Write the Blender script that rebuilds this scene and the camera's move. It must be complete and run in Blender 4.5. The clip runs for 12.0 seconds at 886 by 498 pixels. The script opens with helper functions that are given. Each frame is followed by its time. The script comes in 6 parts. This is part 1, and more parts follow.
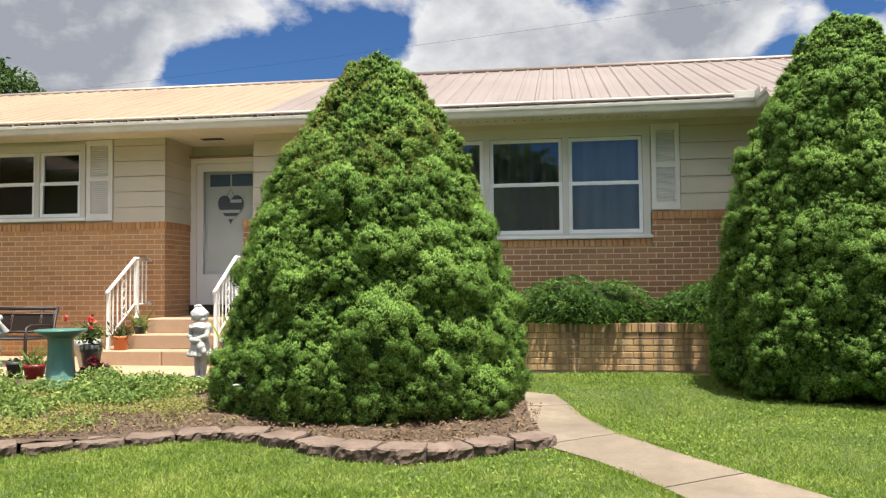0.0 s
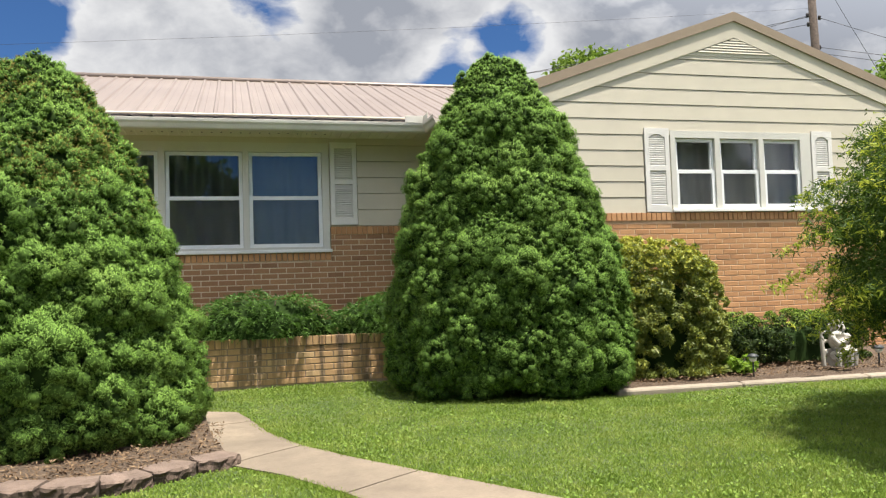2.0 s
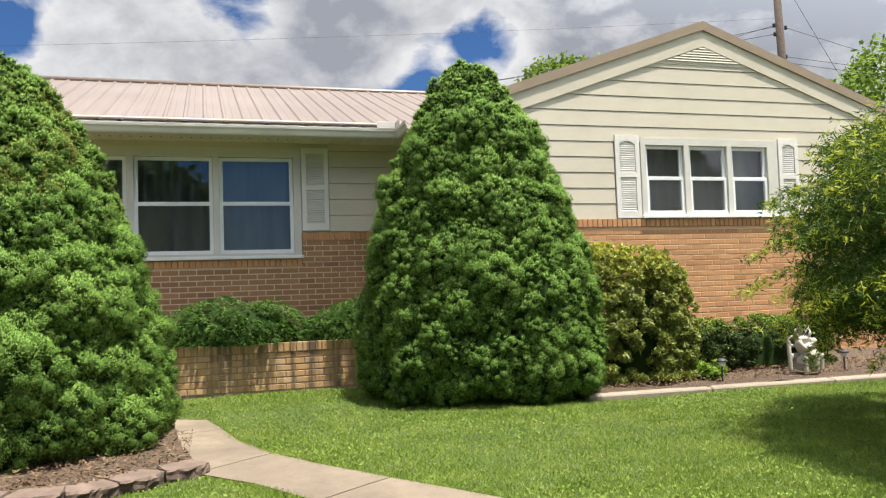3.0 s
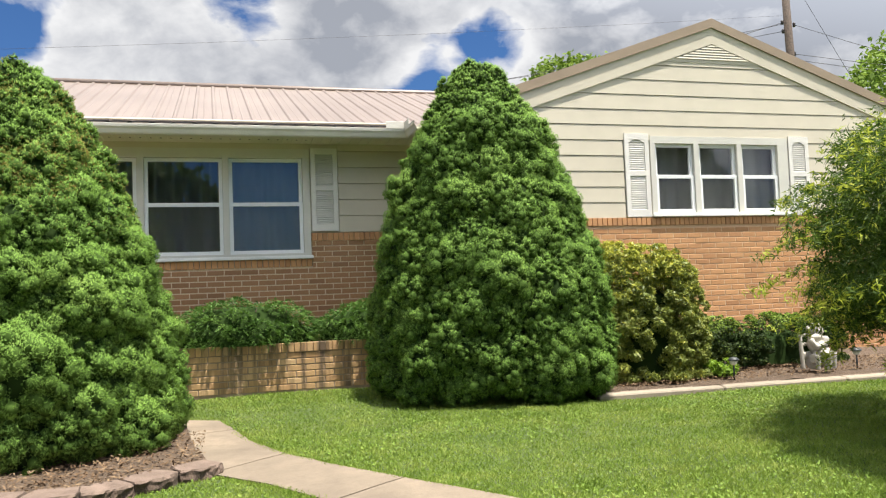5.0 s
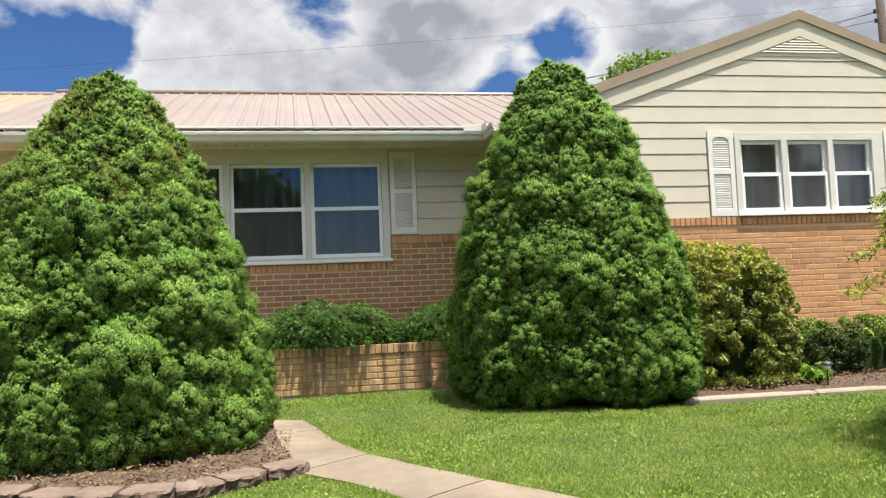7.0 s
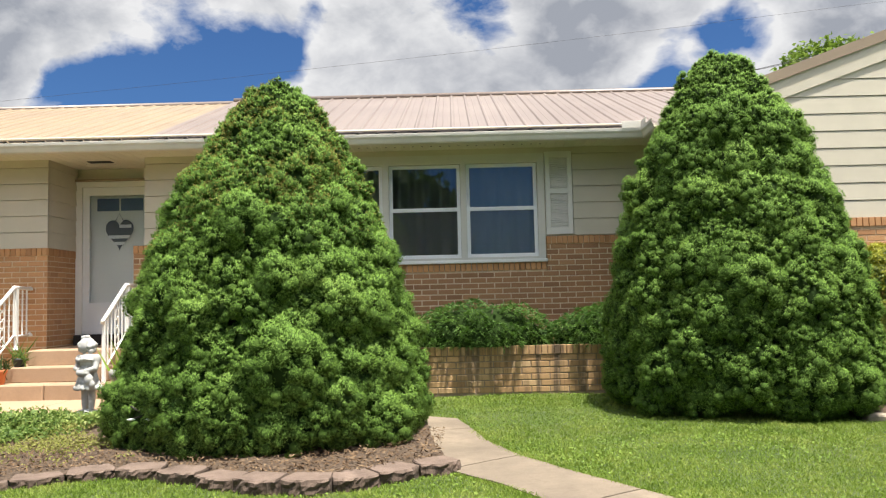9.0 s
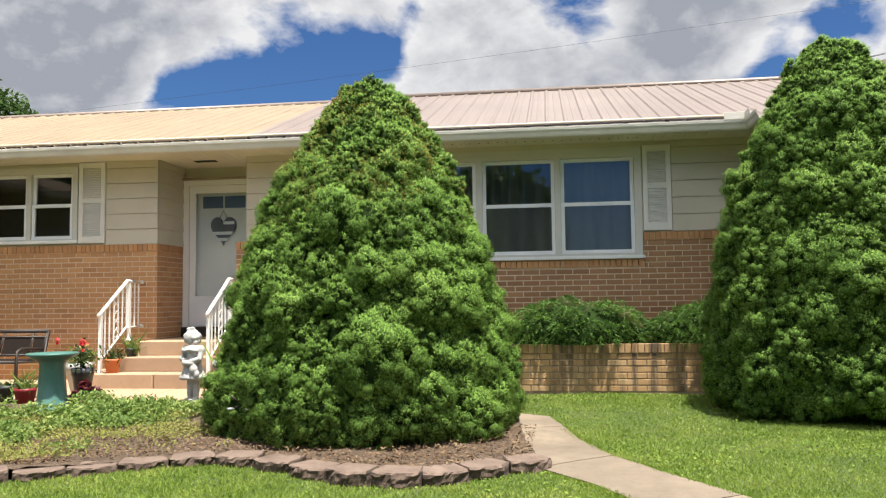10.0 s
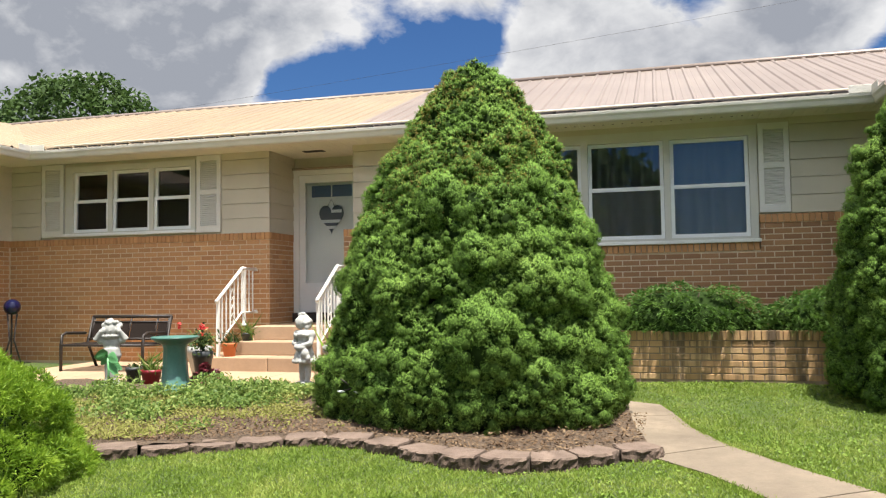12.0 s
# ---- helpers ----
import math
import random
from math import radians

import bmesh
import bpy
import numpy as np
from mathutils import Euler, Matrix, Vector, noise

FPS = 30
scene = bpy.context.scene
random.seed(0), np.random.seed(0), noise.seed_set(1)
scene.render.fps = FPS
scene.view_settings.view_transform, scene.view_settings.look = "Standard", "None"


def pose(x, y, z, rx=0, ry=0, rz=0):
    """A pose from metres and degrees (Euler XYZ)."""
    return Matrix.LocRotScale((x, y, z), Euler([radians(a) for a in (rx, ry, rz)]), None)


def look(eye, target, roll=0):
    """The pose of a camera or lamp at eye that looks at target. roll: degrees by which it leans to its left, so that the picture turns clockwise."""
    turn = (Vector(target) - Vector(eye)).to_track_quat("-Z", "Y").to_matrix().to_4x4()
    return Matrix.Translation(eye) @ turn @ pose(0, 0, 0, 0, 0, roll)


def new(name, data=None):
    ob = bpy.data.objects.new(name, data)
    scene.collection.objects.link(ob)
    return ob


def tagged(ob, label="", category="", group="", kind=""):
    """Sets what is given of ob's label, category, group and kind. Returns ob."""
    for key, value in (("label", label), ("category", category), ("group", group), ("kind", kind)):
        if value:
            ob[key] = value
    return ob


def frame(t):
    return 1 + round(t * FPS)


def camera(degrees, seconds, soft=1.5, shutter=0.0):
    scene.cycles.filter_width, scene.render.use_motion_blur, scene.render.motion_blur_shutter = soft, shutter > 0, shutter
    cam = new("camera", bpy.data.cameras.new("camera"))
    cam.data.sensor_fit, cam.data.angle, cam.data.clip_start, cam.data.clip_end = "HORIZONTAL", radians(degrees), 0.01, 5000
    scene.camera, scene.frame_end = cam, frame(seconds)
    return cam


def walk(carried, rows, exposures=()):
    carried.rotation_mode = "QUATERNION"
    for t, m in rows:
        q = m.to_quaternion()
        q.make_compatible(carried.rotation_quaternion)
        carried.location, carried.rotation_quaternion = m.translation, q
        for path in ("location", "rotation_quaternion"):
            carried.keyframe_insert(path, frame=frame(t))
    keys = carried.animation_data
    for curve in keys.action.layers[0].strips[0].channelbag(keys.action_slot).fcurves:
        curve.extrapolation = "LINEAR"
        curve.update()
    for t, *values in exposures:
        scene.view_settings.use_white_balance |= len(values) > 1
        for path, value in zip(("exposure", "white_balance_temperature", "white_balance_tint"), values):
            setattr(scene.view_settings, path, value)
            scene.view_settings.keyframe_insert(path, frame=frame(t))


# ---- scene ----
cam = camera(58.23, 12.0, soft=1.2)
# seconds, eye x, y, z in metres, yaw, pitch, roll in degrees
ROWS = [
    (0, 0.039, 0.057, 0.980, 8.24, 2.23, -0.51),
    (0.5, -0.008, 0.007, 0.998, -3.20, 2.50, -1.17),
    (1, -0.021, -0.030, 1.006, -9.42, 2.40, -1.58),
    (1.5, -0.011, -0.045, 1.008, -12.52, 2.41, -1.80),
    (2, 0.008, -0.048, 1.007, -14.61, 2.62, -1.83),
    (2.5, 0.015, -0.047, 1.007, -16.23, 2.96, -1.77),
    (4.5, -0.000, -0.036, 1.007, -16.86, 3.00, -2.05),
    (5, -0.012, -0.032, 1.007, -16.08, 2.99, -2.18),
    (5.5, -0.020, -0.028, 1.010, -15.07, 3.01, -2.20),
    (6, -0.033, -0.029, 1.009, -13.84, 3.14, -2.19),
    (6.5, -0.039, -0.034, 1.010, -12.41, 3.26, -2.28),
    (8.5, -0.034, -0.021, 1.001, -2.67, 3.66, -1.75),
    (9, -0.004, 0.001, 1.008, 0.72, 3.73, -1.30),
    (9.5, 0.021, 0.021, 1.006, 4.37, 3.75, -0.98),
    (10, 0.028, 0.038, 0.996, 7.65, 3.65, -0.75),
    (10.5, 0.028, 0.055, 0.990, 10.27, 3.45, -0.72),
    (11, 0.022, 0.063, 0.985, 12.24, 3.22, -0.65),
    (11.5, 0.014, 0.065, 0.984, 13.79, 2.99, -0.75),
    (12, 0.006, 0.065, 0.982, 15.09, 2.83, -0.85),
]
walk(cam, [(t, pose(x, y, z, 0, 0, yaw) @ pose(0, 0, 0, 90 + pitch) @ pose(0, 0, 0, 0, 0, roll)) for t, x, y, z, yaw, pitch, roll in ROWS],
     exposures=[(0.0, 1.18), (2.5, 1.14), (4.5, 1.24), (5.5, 1.28), (6.5, 1.26), (8.5, 1.18), (12.0, 1.18)])

# ---------------------------------------------------------------- world and sun
SUN_ELEV, SUN_SIDE = 74.5, 38.0          # degrees above the horizon; degrees to the right of straight behind the camera
SUN_DIR = Vector((math.sin(radians(SUN_SIDE)) * math.cos(radians(SUN_ELEV)), -math.cos(radians(SUN_SIDE)) * math.cos(radians(SUN_ELEV)), math.sin(radians(SUN_ELEV))))
world = bpy.data.worlds.new("sky")
scene.world = world
world.use_nodes = True


from mathutils import kdtree


class Nodes:
    """Small helper to write node trees in a line each."""

    def __init__(self, tree):
        self.tree = tree
        self.tree.nodes.clear()

    def add(self, kind, values=(), **props):
        n = self.tree.nodes.new(kind)
        for k, v in props.items():
            setattr(n, k, v)
        for k, v in dict(values).items():
            if isinstance(v, bpy.types.NodeSocket):
                self.tree.links.new(v, n.inputs[k])
            else:
                n.inputs[k].default_value = v
        return n

    def math(self, op, a, b=0.0, clamp=False):
        return self.add("ShaderNodeMath", {0: a, 1: b}, operation=op, use_clamp=clamp).outputs[0]

    def mix(self, fac, a, b, blend="MIX"):
        n = self.add("ShaderNodeMix", {0: fac, 6: a, 7: b}, data_type="RGBA", blend_type=blend)
        return n.outputs[2]

    def ramp(self, fac, stops):
        n = self.add("ShaderNodeValToRGB", {0: fac})
        e = n.color_ramp.elements
        e[0].position, e[0].color = stops[0][0], (*stops[0][1], 1)
        e[1].position, e[1].color = stops[-1][0], (*stops[-1][1], 1)
        for p, c in stops[1:-1]:
            e.new(p).color = (*c, 1)
        return n.outputs[0]

    def noise(self, vec, scale, detail=4.0, rough=0.55, **kw):
        n = self.add("ShaderNodeTexNoise", {"Vector": vec, "Scale": scale, "Detail": detail, "Roughness": rough}, **kw)
        return n.outputs[0]

    def remap(self, v, a, b, c=0.0, d=1.0):
        return self.add("ShaderNodeMapRange", {0: v, 1: a, 2: b, 3: c, 4: d}).outputs[0]


w = Nodes(world.node_tree)
sky = w.add("ShaderNodeTexSky", sky_type="NISHITA", sun_disc=False, sun_elevation=radians(SUN_ELEV), sun_rotation=radians(180 - SUN_SIDE), air_density=1.0, dust_density=0.6, ozone_density=2.0)
way = w.add("ShaderNodeTexCoord").outputs["Generated"]
sep = w.add("ShaderNodeSeparateXYZ", {0: way})
up = w.math("MAXIMUM", sep.outputs[2], 0.0)
# heaped clouds: noise over the sky's dome, gathered in banks with clear gaps between them
puffs = w.add("ShaderNodeMapping", {0: way, 3: (1.0, 1.0, 1.5)}).outputs[0]
warp = w.add("ShaderNodeTexNoise", {"Vector": puffs, "Scale": 7.0, "Detail": 4.0}).outputs[1]
puffs = w.add("ShaderNodeVectorMath", {0: warp, 1: (0.06, 0.06, 0.06), 2: puffs}, operation="MULTIPLY_ADD").outputs[0]
lifted = w.add("ShaderNodeVectorMath", {0: puffs, 1: (0.012, 0.0, 0.03)}, operation="ADD").outputs[0]


def heap_field(vec):
    return w.math("ADD", w.math("MULTIPLY", w.noise(vec, 5.5, 9.0, 0.52), 1.0), w.math("MULTIPLY", w.noise(vec, 17.0, 8.0, 0.6), 0.35))


def bank(x, y, z, width, weight):
    """A bank of cloud (or, with a negative weight, a clear gap) round one way into the sky."""
    d = Vector((x, y, z)).normalized()
    dot = w.add("ShaderNodeVectorMath", {0: way, 1: d}, operation="DOT_PRODUCT").outputs["Value"]
    return w.math("MULTIPLY", w.remap(dot, math.cos(radians(width)), 1.0, 0.0, 1.0), weight)


field = heap_field(puffs)
lit = w.math("SUBTRACT", field, heap_field(lifted))
cloud = w.math("SUBTRACT", field, 0.685)
for q in ((-1.0, 1, 0.44, 17, 0.5), (-0.74, 1, 0.33, 9, 0.38), (-0.62, 1, 0.39, 8, 0.36), (-0.47, 1, 0.42, 6, 0.3), (-0.28, 1, 0.43, 6, 0.3), (-0.36, 1, 0.335, 2.6, 0.12),
          (-0.07, 1, 0.31, 6.5, 0.34), (0.08, 1, 0.27, 7, 0.34), (0.19, 1, 0.31, 5, 0.3), (0.2, 1, 0.41, 7, 0.3), (0.60, 1, 0.38, 15, 0.45), (0.95, 1, 0.5, 20, 0.4),
          (-0.34, 1, 0.27, 9, -0.32), (-0.22, 1, 0.35, 4, -0.12), (0.055, 1, 0.355, 3.5, -0.2), (0.375, 1, 0.325, 3.5, -0.28), (0.27, 1, 0.25, 4, -0.22), (0.12, -1, 0.22, 14, -0.5)):
    cloud = w.math("ADD", cloud, bank(*q))
cover = w.remap(cloud, -0.045, 0.11)
shade = w.math("SUBTRACT", w.remap(cloud, 0.05, 0.46, 0.0, 0.95), w.math("MULTIPLY", lit, 3.4), True)
white = w.mix(shade, (8.7, 8.7, 8.8, 1), (3.7, 3.95, 4.5, 1))
# clouds shine more strongly the nearer they stand to the sun
toward = w.add("ShaderNodeVectorMath", {0: way, 1: SUN_DIR}, operation="DOT_PRODUCT").outputs["Value"]
glow = w.remap(toward, 0.18, 0.75, 1.0, 4.6)
white = w.add("ShaderNodeVectorMath", {0: white, "Scale": glow}, operation="SCALE").outputs[0]
blue = w.mix(1.0, sky.outputs[0], (0.43, 0.68, 1.02, 1), "MULTIPLY")
col = w.mix(cover, blue, white)
w.add("ShaderNodeOutputWorld", {0: w.add("ShaderNodeBackground", {0: col, 1: 0.0435}).outputs[0]})

sun = bpy.data.lights.new("sun", "SUN")
sun.energy, sun.angle, sun.color = 4.7, radians(0.53), (1.0, 0.955, 0.88)
new("sun", sun).matrix_world = look(SUN_DIR * 40, (0, 0, 0))


# ---------------------------------------------------------------- materials
def material(name, build, rough=0.8, metal=0.0, bump=None, spec=0.5, bump_dist=0.01, sss=0.0):
    """A Principled material; build(n, coordinates) gives the colour socket or (colour, height) and may be plain."""
    m = bpy.data.materials.new(name)
    m.use_nodes = True
    n = Nodes(m.node_tree)
    pos = n.add("ShaderNodeTexCoord").outputs["Object"]
    out = build(n, pos)
    colour, height = out if isinstance(out, tuple) and len(out) == 2 and isinstance(out[0], bpy.types.NodeSocket) else (out, None)
    bsdf = n.add("ShaderNodeBsdfPrincipled", {"Base Color": colour, "Roughness": rough, "Metallic": metal, "Specular IOR Level": spec})
    if height is not None:
        b = n.add("ShaderNodeBump", {"Height": height, "Strength": bump or 0.4, "Distance": bump_dist})
        n.tree.links.new(b.outputs[0], bsdf.inputs["Normal"])
    shader = bsdf.outputs[0]
    if sss:
        tr = n.add("ShaderNodeBsdfTranslucent", {"Color": colour})
        shader = n.add("ShaderNodeMixShader", {0: sss, 1: shader, 2: tr.outputs[0]}).outputs[0]
    n.add("ShaderNodeOutputMaterial", {0: shader})
    return m


def world_pos(n):
    return n.add("ShaderNodeNewGeometry").outputs["Position"]


def vary(n):
    """A random value for each separate piece, whether it is an object or an island of a joined mesh."""
    a = n.add("ShaderNodeObjectInfo").outputs["Random"]
    b = n.add("ShaderNodeNewGeometry").outputs["Random Per Island"]
    return n.math("FRACT", n.math("ADD", a, b))


def brick_colour(base, dark, light, stain=0.0):
    def build(n, pos):
        p = world_pos(n)
        c = n.ramp(vary(n), [(0.0, dark), (0.35, base), (0.75, base), (1.0, light)])
        grain = n.noise(p, 90, 5)
        c = n.mix(n.remap(grain, 0.35, 0.7, 0.0, 0.35), c, (*[v * 0.6 for v in base], 1))
        c = n.mix(n.remap(n.noise(p, 1.6, 4), 0.45, 0.7, 0.0, 0.25), c, (*[v * 0.8 for v in dark], 1))
        if stain:
            stretch = n.add("ShaderNodeMapping", {0: p, 3: (7.0, 7.0, 0.55)}).outputs[0]
            drip = n.remap(n.noise(stretch, 1.0, 5, 0.6), 0.48, 0.62, 0.0, stain)
            c = n.mix(drip, c, (0.045, 0.036, 0.028, 1))
        return c, grain
    return build


M = {}
M["brick"] = material("brick", brick_colour((0.50, 0.255, 0.108), (0.39, 0.19, 0.08), (0.58, 0.31, 0.135)), 0.85, bump=0.5, bump_dist=0.004)
# The brick tones about a quarter darker, for the main wall's right part.
M["darker_brick"] = material("darker_brick", brick_colour((0.36, 0.185, 0.085), (0.27, 0.135, 0.062), (0.45, 0.24, 0.11)), 0.85, bump=0.5, bump_dist=0.004)
M["planter_brick"] = material("planter_brick", brick_colour((0.49, 0.30, 0.14), (0.39, 0.22, 0.10), (0.56, 0.37, 0.19), 0.8), 0.88, bump=0.5, bump_dist=0.004)


def mortar_col(n, pos):
    p = world_pos(n)
    g = n.noise(p, 120, 4)
    return n.mix(n.remap(g, 0.3, 0.7), (0.66, 0.52, 0.36, 1), (0.53, 0.40, 0.27, 1)), g


M["mortar"] = material("mortar", mortar_col, 0.95, bump=0.3)
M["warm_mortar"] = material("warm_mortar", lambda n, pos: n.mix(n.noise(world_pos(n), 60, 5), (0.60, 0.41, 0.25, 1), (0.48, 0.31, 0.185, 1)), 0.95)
# Darker mortar: the planter joints' shade is in the colour, with stains.
M["planter_mortar"] = material("stained_shaded_mortar", lambda n, pos: n.mix(n.noise(world_pos(n), 9, 5), (0.16, 0.115, 0.08, 1), (0.34, 0.25, 0.17, 1)), 0.95)


def painted(colour, dirt=0.12, grain=60):
    def build(n, pos):
        p = world_pos(n)
        g = n.noise(p, grain, 5)
        c = n.mix(n.remap(n.noise(p, 2.3, 5, 0.6), 0.42, 0.72, 0.0, dirt), (*colour, 1), (*[v * 0.62 for v in colour], 1))
        c = n.mix(n.math("MULTIPLY", vary(n), 0.10), c, (*[v * 0.8 for v in colour], 1))
        return c, g
    return build


M["siding"] = material("siding", painted((0.57, 0.51, 0.395), 0.22), 0.6, bump=0.12, bump_dist=0.003)
M["soffit"] = material("soffit", painted((0.70, 0.66, 0.52), 0.2), 0.6)
M["white"] = material("white_paint", painted((0.78, 0.77, 0.72), 0.2), 0.45)
M["shutter"] = material("shutter_paint", painted((0.71, 0.675, 0.61), 0.2), 0.55)
M["vinyl"] = material("white_vinyl", painted((0.79, 0.79, 0.77), 0.12), 0.35)
M["gutter"] = material("gutter_paint", painted((0.66, 0.62, 0.54), 0.4), 0.4)
M["casing"] = material("casing_paint", painted((0.60, 0.575, 0.50), 0.25), 0.5)
M["trim_brown"] = material("brown_trim", painted((0.30, 0.225, 0.15), 0.3), 0.45)
# Near-black stand-in for shade inside rooms, gaps, holes and vents.
M["dark"] = material("inside_shade", painted((0.022, 0.022, 0.022), 0.3), 0.9)
M["curtain"] = material("curtain_cloth", painted((0.24, 0.235, 0.21), 0.3), 0.95)
M["iron"] = material("dark_iron", painted((0.035, 0.028, 0.024), 0.3), 0.5, 0.3)
M["bark"] = material("bark", lambda n, pos: (n.mix(n.remap(n.noise(world_pos(n), 18, 6), 0.35, 0.65), (0.10, 0.07, 0.05, 1), (0.045, 0.032, 0.024, 1)), n.noise(world_pos(n), 30, 6)), 0.9, bump=0.8)


def roof_col(new_tone, old_tone):
    def build(n, pos):
        p = world_pos(n)
        c = n.mix(n.remap(n.noise(p, 0.8, 5), 0.35, 0.7), (*new_tone, 1), (*old_tone, 1))
        streak = n.add("ShaderNodeMapping", {0: p, 3: (11.0, 0.45, 0.45)}).outputs[0]
        c = n.mix(n.remap(n.noise(streak, 1.0, 5, 0.65), 0.48, 0.72, 0.0, 0.5), c, (*[v * 0.78 for v in old_tone], 1))
        c = n.mix(n.math("MULTIPLY", vary(n), 0.22), c, (*[v * 0.85 for v in old_tone], 1))
        return c, n.noise(p, 7, 4)
    return build


M["roof"] = material("roof_metal", roof_col((0.255, 0.200, 0.163), (0.215, 0.167, 0.136)), 0.42, 0.15, bump=0.10)
# Yellower tones for the left panels.
M["left_roof"] = material("yellow_roof_metal", roof_col((0.32, 0.242, 0.146), (0.275, 0.203, 0.126)), 0.45, 0.12, bump=0.10)


def concrete(c1, c2):
    def build(n, pos):
        p = world_pos(n)
        g = n.noise(p, 55, 6, 0.7)
        c = n.mix(n.remap(n.noise(p, 1.4, 6, 0.65), 0.35, 0.7), (*c1, 1), (*c2, 1))
        c = n.mix(n.remap(g, 0.45, 0.75, 0, 0.3), c, (*[v * 0.6 for v in c2], 1))
        c = n.mix(n.remap(n.noise(p, 8, 7, 0.72), 0.46, 0.70, 0, 0.45), c, (*[v * 0.8 for v in c2], 1))
        c = n.mix(n.math("MULTIPLY", vary(n), 0.45), c, (*[v * 0.75 for v in c2], 1))
        return c, g
    return build


M["path"] = material("path_concrete", concrete((0.29, 0.228, 0.158), (0.145, 0.112, 0.078)), 0.9, bump=0.35, bump_dist=0.006)
M["steps"] = material("step_concrete", concrete((0.45, 0.305, 0.19), (0.37, 0.245, 0.15)), 0.85, bump=0.25, bump_dist=0.005)


def block_col(n, pos):
    """Dark split fronts, shade painted in by normal, and a paler, worn, smoother top."""
    p = world_pos(n)
    g = n.noise(p, 55, 6, 0.7)
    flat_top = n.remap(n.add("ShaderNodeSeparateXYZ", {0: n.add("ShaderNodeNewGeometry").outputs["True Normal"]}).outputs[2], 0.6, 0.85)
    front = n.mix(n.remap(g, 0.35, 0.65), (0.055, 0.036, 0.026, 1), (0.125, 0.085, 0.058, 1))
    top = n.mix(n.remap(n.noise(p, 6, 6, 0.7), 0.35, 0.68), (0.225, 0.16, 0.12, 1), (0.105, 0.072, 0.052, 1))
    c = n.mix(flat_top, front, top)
    return n.mix(n.math("MULTIPLY", vary(n), 0.35), c, (0.11, 0.075, 0.055, 1)), g


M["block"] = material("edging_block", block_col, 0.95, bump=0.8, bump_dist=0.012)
M["kerb"] = material("kerb_concrete", concrete((0.38, 0.32, 0.24), (0.22, 0.18, 0.13)), 0.95, bump=0.5)
M["statue"] = material("white_stone", concrete((0.54, 0.53, 0.49), (0.32, 0.315, 0.285)), 0.8, bump=0.3)
M["stone"] = material("grey_stone", concrete((0.56, 0.51, 0.44), (0.33, 0.30, 0.255)), 0.9, bump=0.4)


def lawn_col(n, pos):
    p = world_pos(n)
    c = n.ramp(n.noise(p, 0.9, 6, 0.65), [(0.30, (0.055, 0.085, 0.016)), (0.5, (0.08, 0.125, 0.02)), (0.7, (0.115, 0.14, 0.034))])
    g = n.noise(p, 60, 5, 0.7)
    return n.mix(n.remap(g, 0.35, 0.65, 0, 0.6), c, (0.035, 0.045, 0.015, 1)), g


def leaf_col(dark, mid, light, own=0.5):
    def build(n, pos):
        p = world_pos(n)
        r = n.math("ADD", n.math("MULTIPLY", vary(n), own), n.math("MULTIPLY", n.remap(n.noise(p, 2.2, 4, 0.6), 0.3, 0.7), 1.0 - own))
        return n.ramp(r, [(0.0, dark), (0.5, mid), (1.0, light)])
    return build


M["lawn"] = material("lawn_soil", lawn_col, 0.95, bump=0.8, bump_dist=0.03)
M["grass"] = material("grass_blade", leaf_col((0.11, 0.18, 0.022), (0.205, 0.295, 0.04), (0.40, 0.43, 0.11), 0.45), 0.6, spec=0.3, sss=0.4)
M["spruce"] = material("spruce_needles", leaf_col((0.145, 0.265, 0.046), (0.205, 0.345, 0.062), (0.28, 0.42, 0.086), 0.25), 0.65, spec=0.2, sss=0.28)
M["dead"] = material("dry_needles", leaf_col((0.20, 0.16, 0.045), (0.28, 0.225, 0.062), (0.36, 0.30, 0.085)), 0.8, spec=0.1)
# Near-black greens: shade between puffs, twigs and leaves, put into the colour.
M["gap_shade"] = material("spruce_shade", leaf_col((0.013, 0.026, 0.006), (0.02, 0.038, 0.008), (0.028, 0.05, 0.010)), 0.95, spec=0.1)
M["twig_shade"] = material("spruce_twig_shade", leaf_col((0.035, 0.065, 0.012), (0.05, 0.09, 0.016), (0.07, 0.12, 0.022)), 0.9, spec=0.1)
M["mulch"] = material("mulch", lambda n, pos: (n.ramp(n.noise(world_pos(n), 45, 6, 0.7), [(0.3, (0.03, 0.019, 0.011)), (0.5, (0.085, 0.055, 0.033)), (0.7, (0.17, 0.118, 0.07))]), n.noise(world_pos(n), 38, 5)), 0.95, bump=0.9, bump_dist=0.03)


def glass(name, gloss, tint):
    m = bpy.data.materials.new(name)
    m.use_nodes = True
    n = Nodes(m.node_tree)
    t = n.add("ShaderNodeBsdfTransparent", {0: (*tint, 1)})
    g = n.add("ShaderNodeBsdfGlossy", {"Color": (0.95, 0.97, 1, 1), "Roughness": 0.015})
    fac = n.add("ShaderNodeFresnel", {"IOR": gloss}).outputs[0]
    n.add("ShaderNodeOutputMaterial", {0: n.add("ShaderNodeMixShader", {0: fac, 1: t.outputs[0], 2: g.outputs[0]}).outputs[0]})
    return m


M["glass"] = glass("window_glass", 1.95, (0.75, 0.78, 0.78))
M["plain_glass"] = glass("plain_glass", 1.6, (0.75, 0.78, 0.78))
M["door_glass"] = glass("door_glass", 1.3, (0.9, 0.92, 0.92))


# ---------------------------------------------------------------- mesh helpers
def mesh_from(name, verts, faces, mat):
    me = bpy.data.meshes.new(name)
    me.from_pydata(verts, [], faces)
    me.materials.append(mat)
    return me


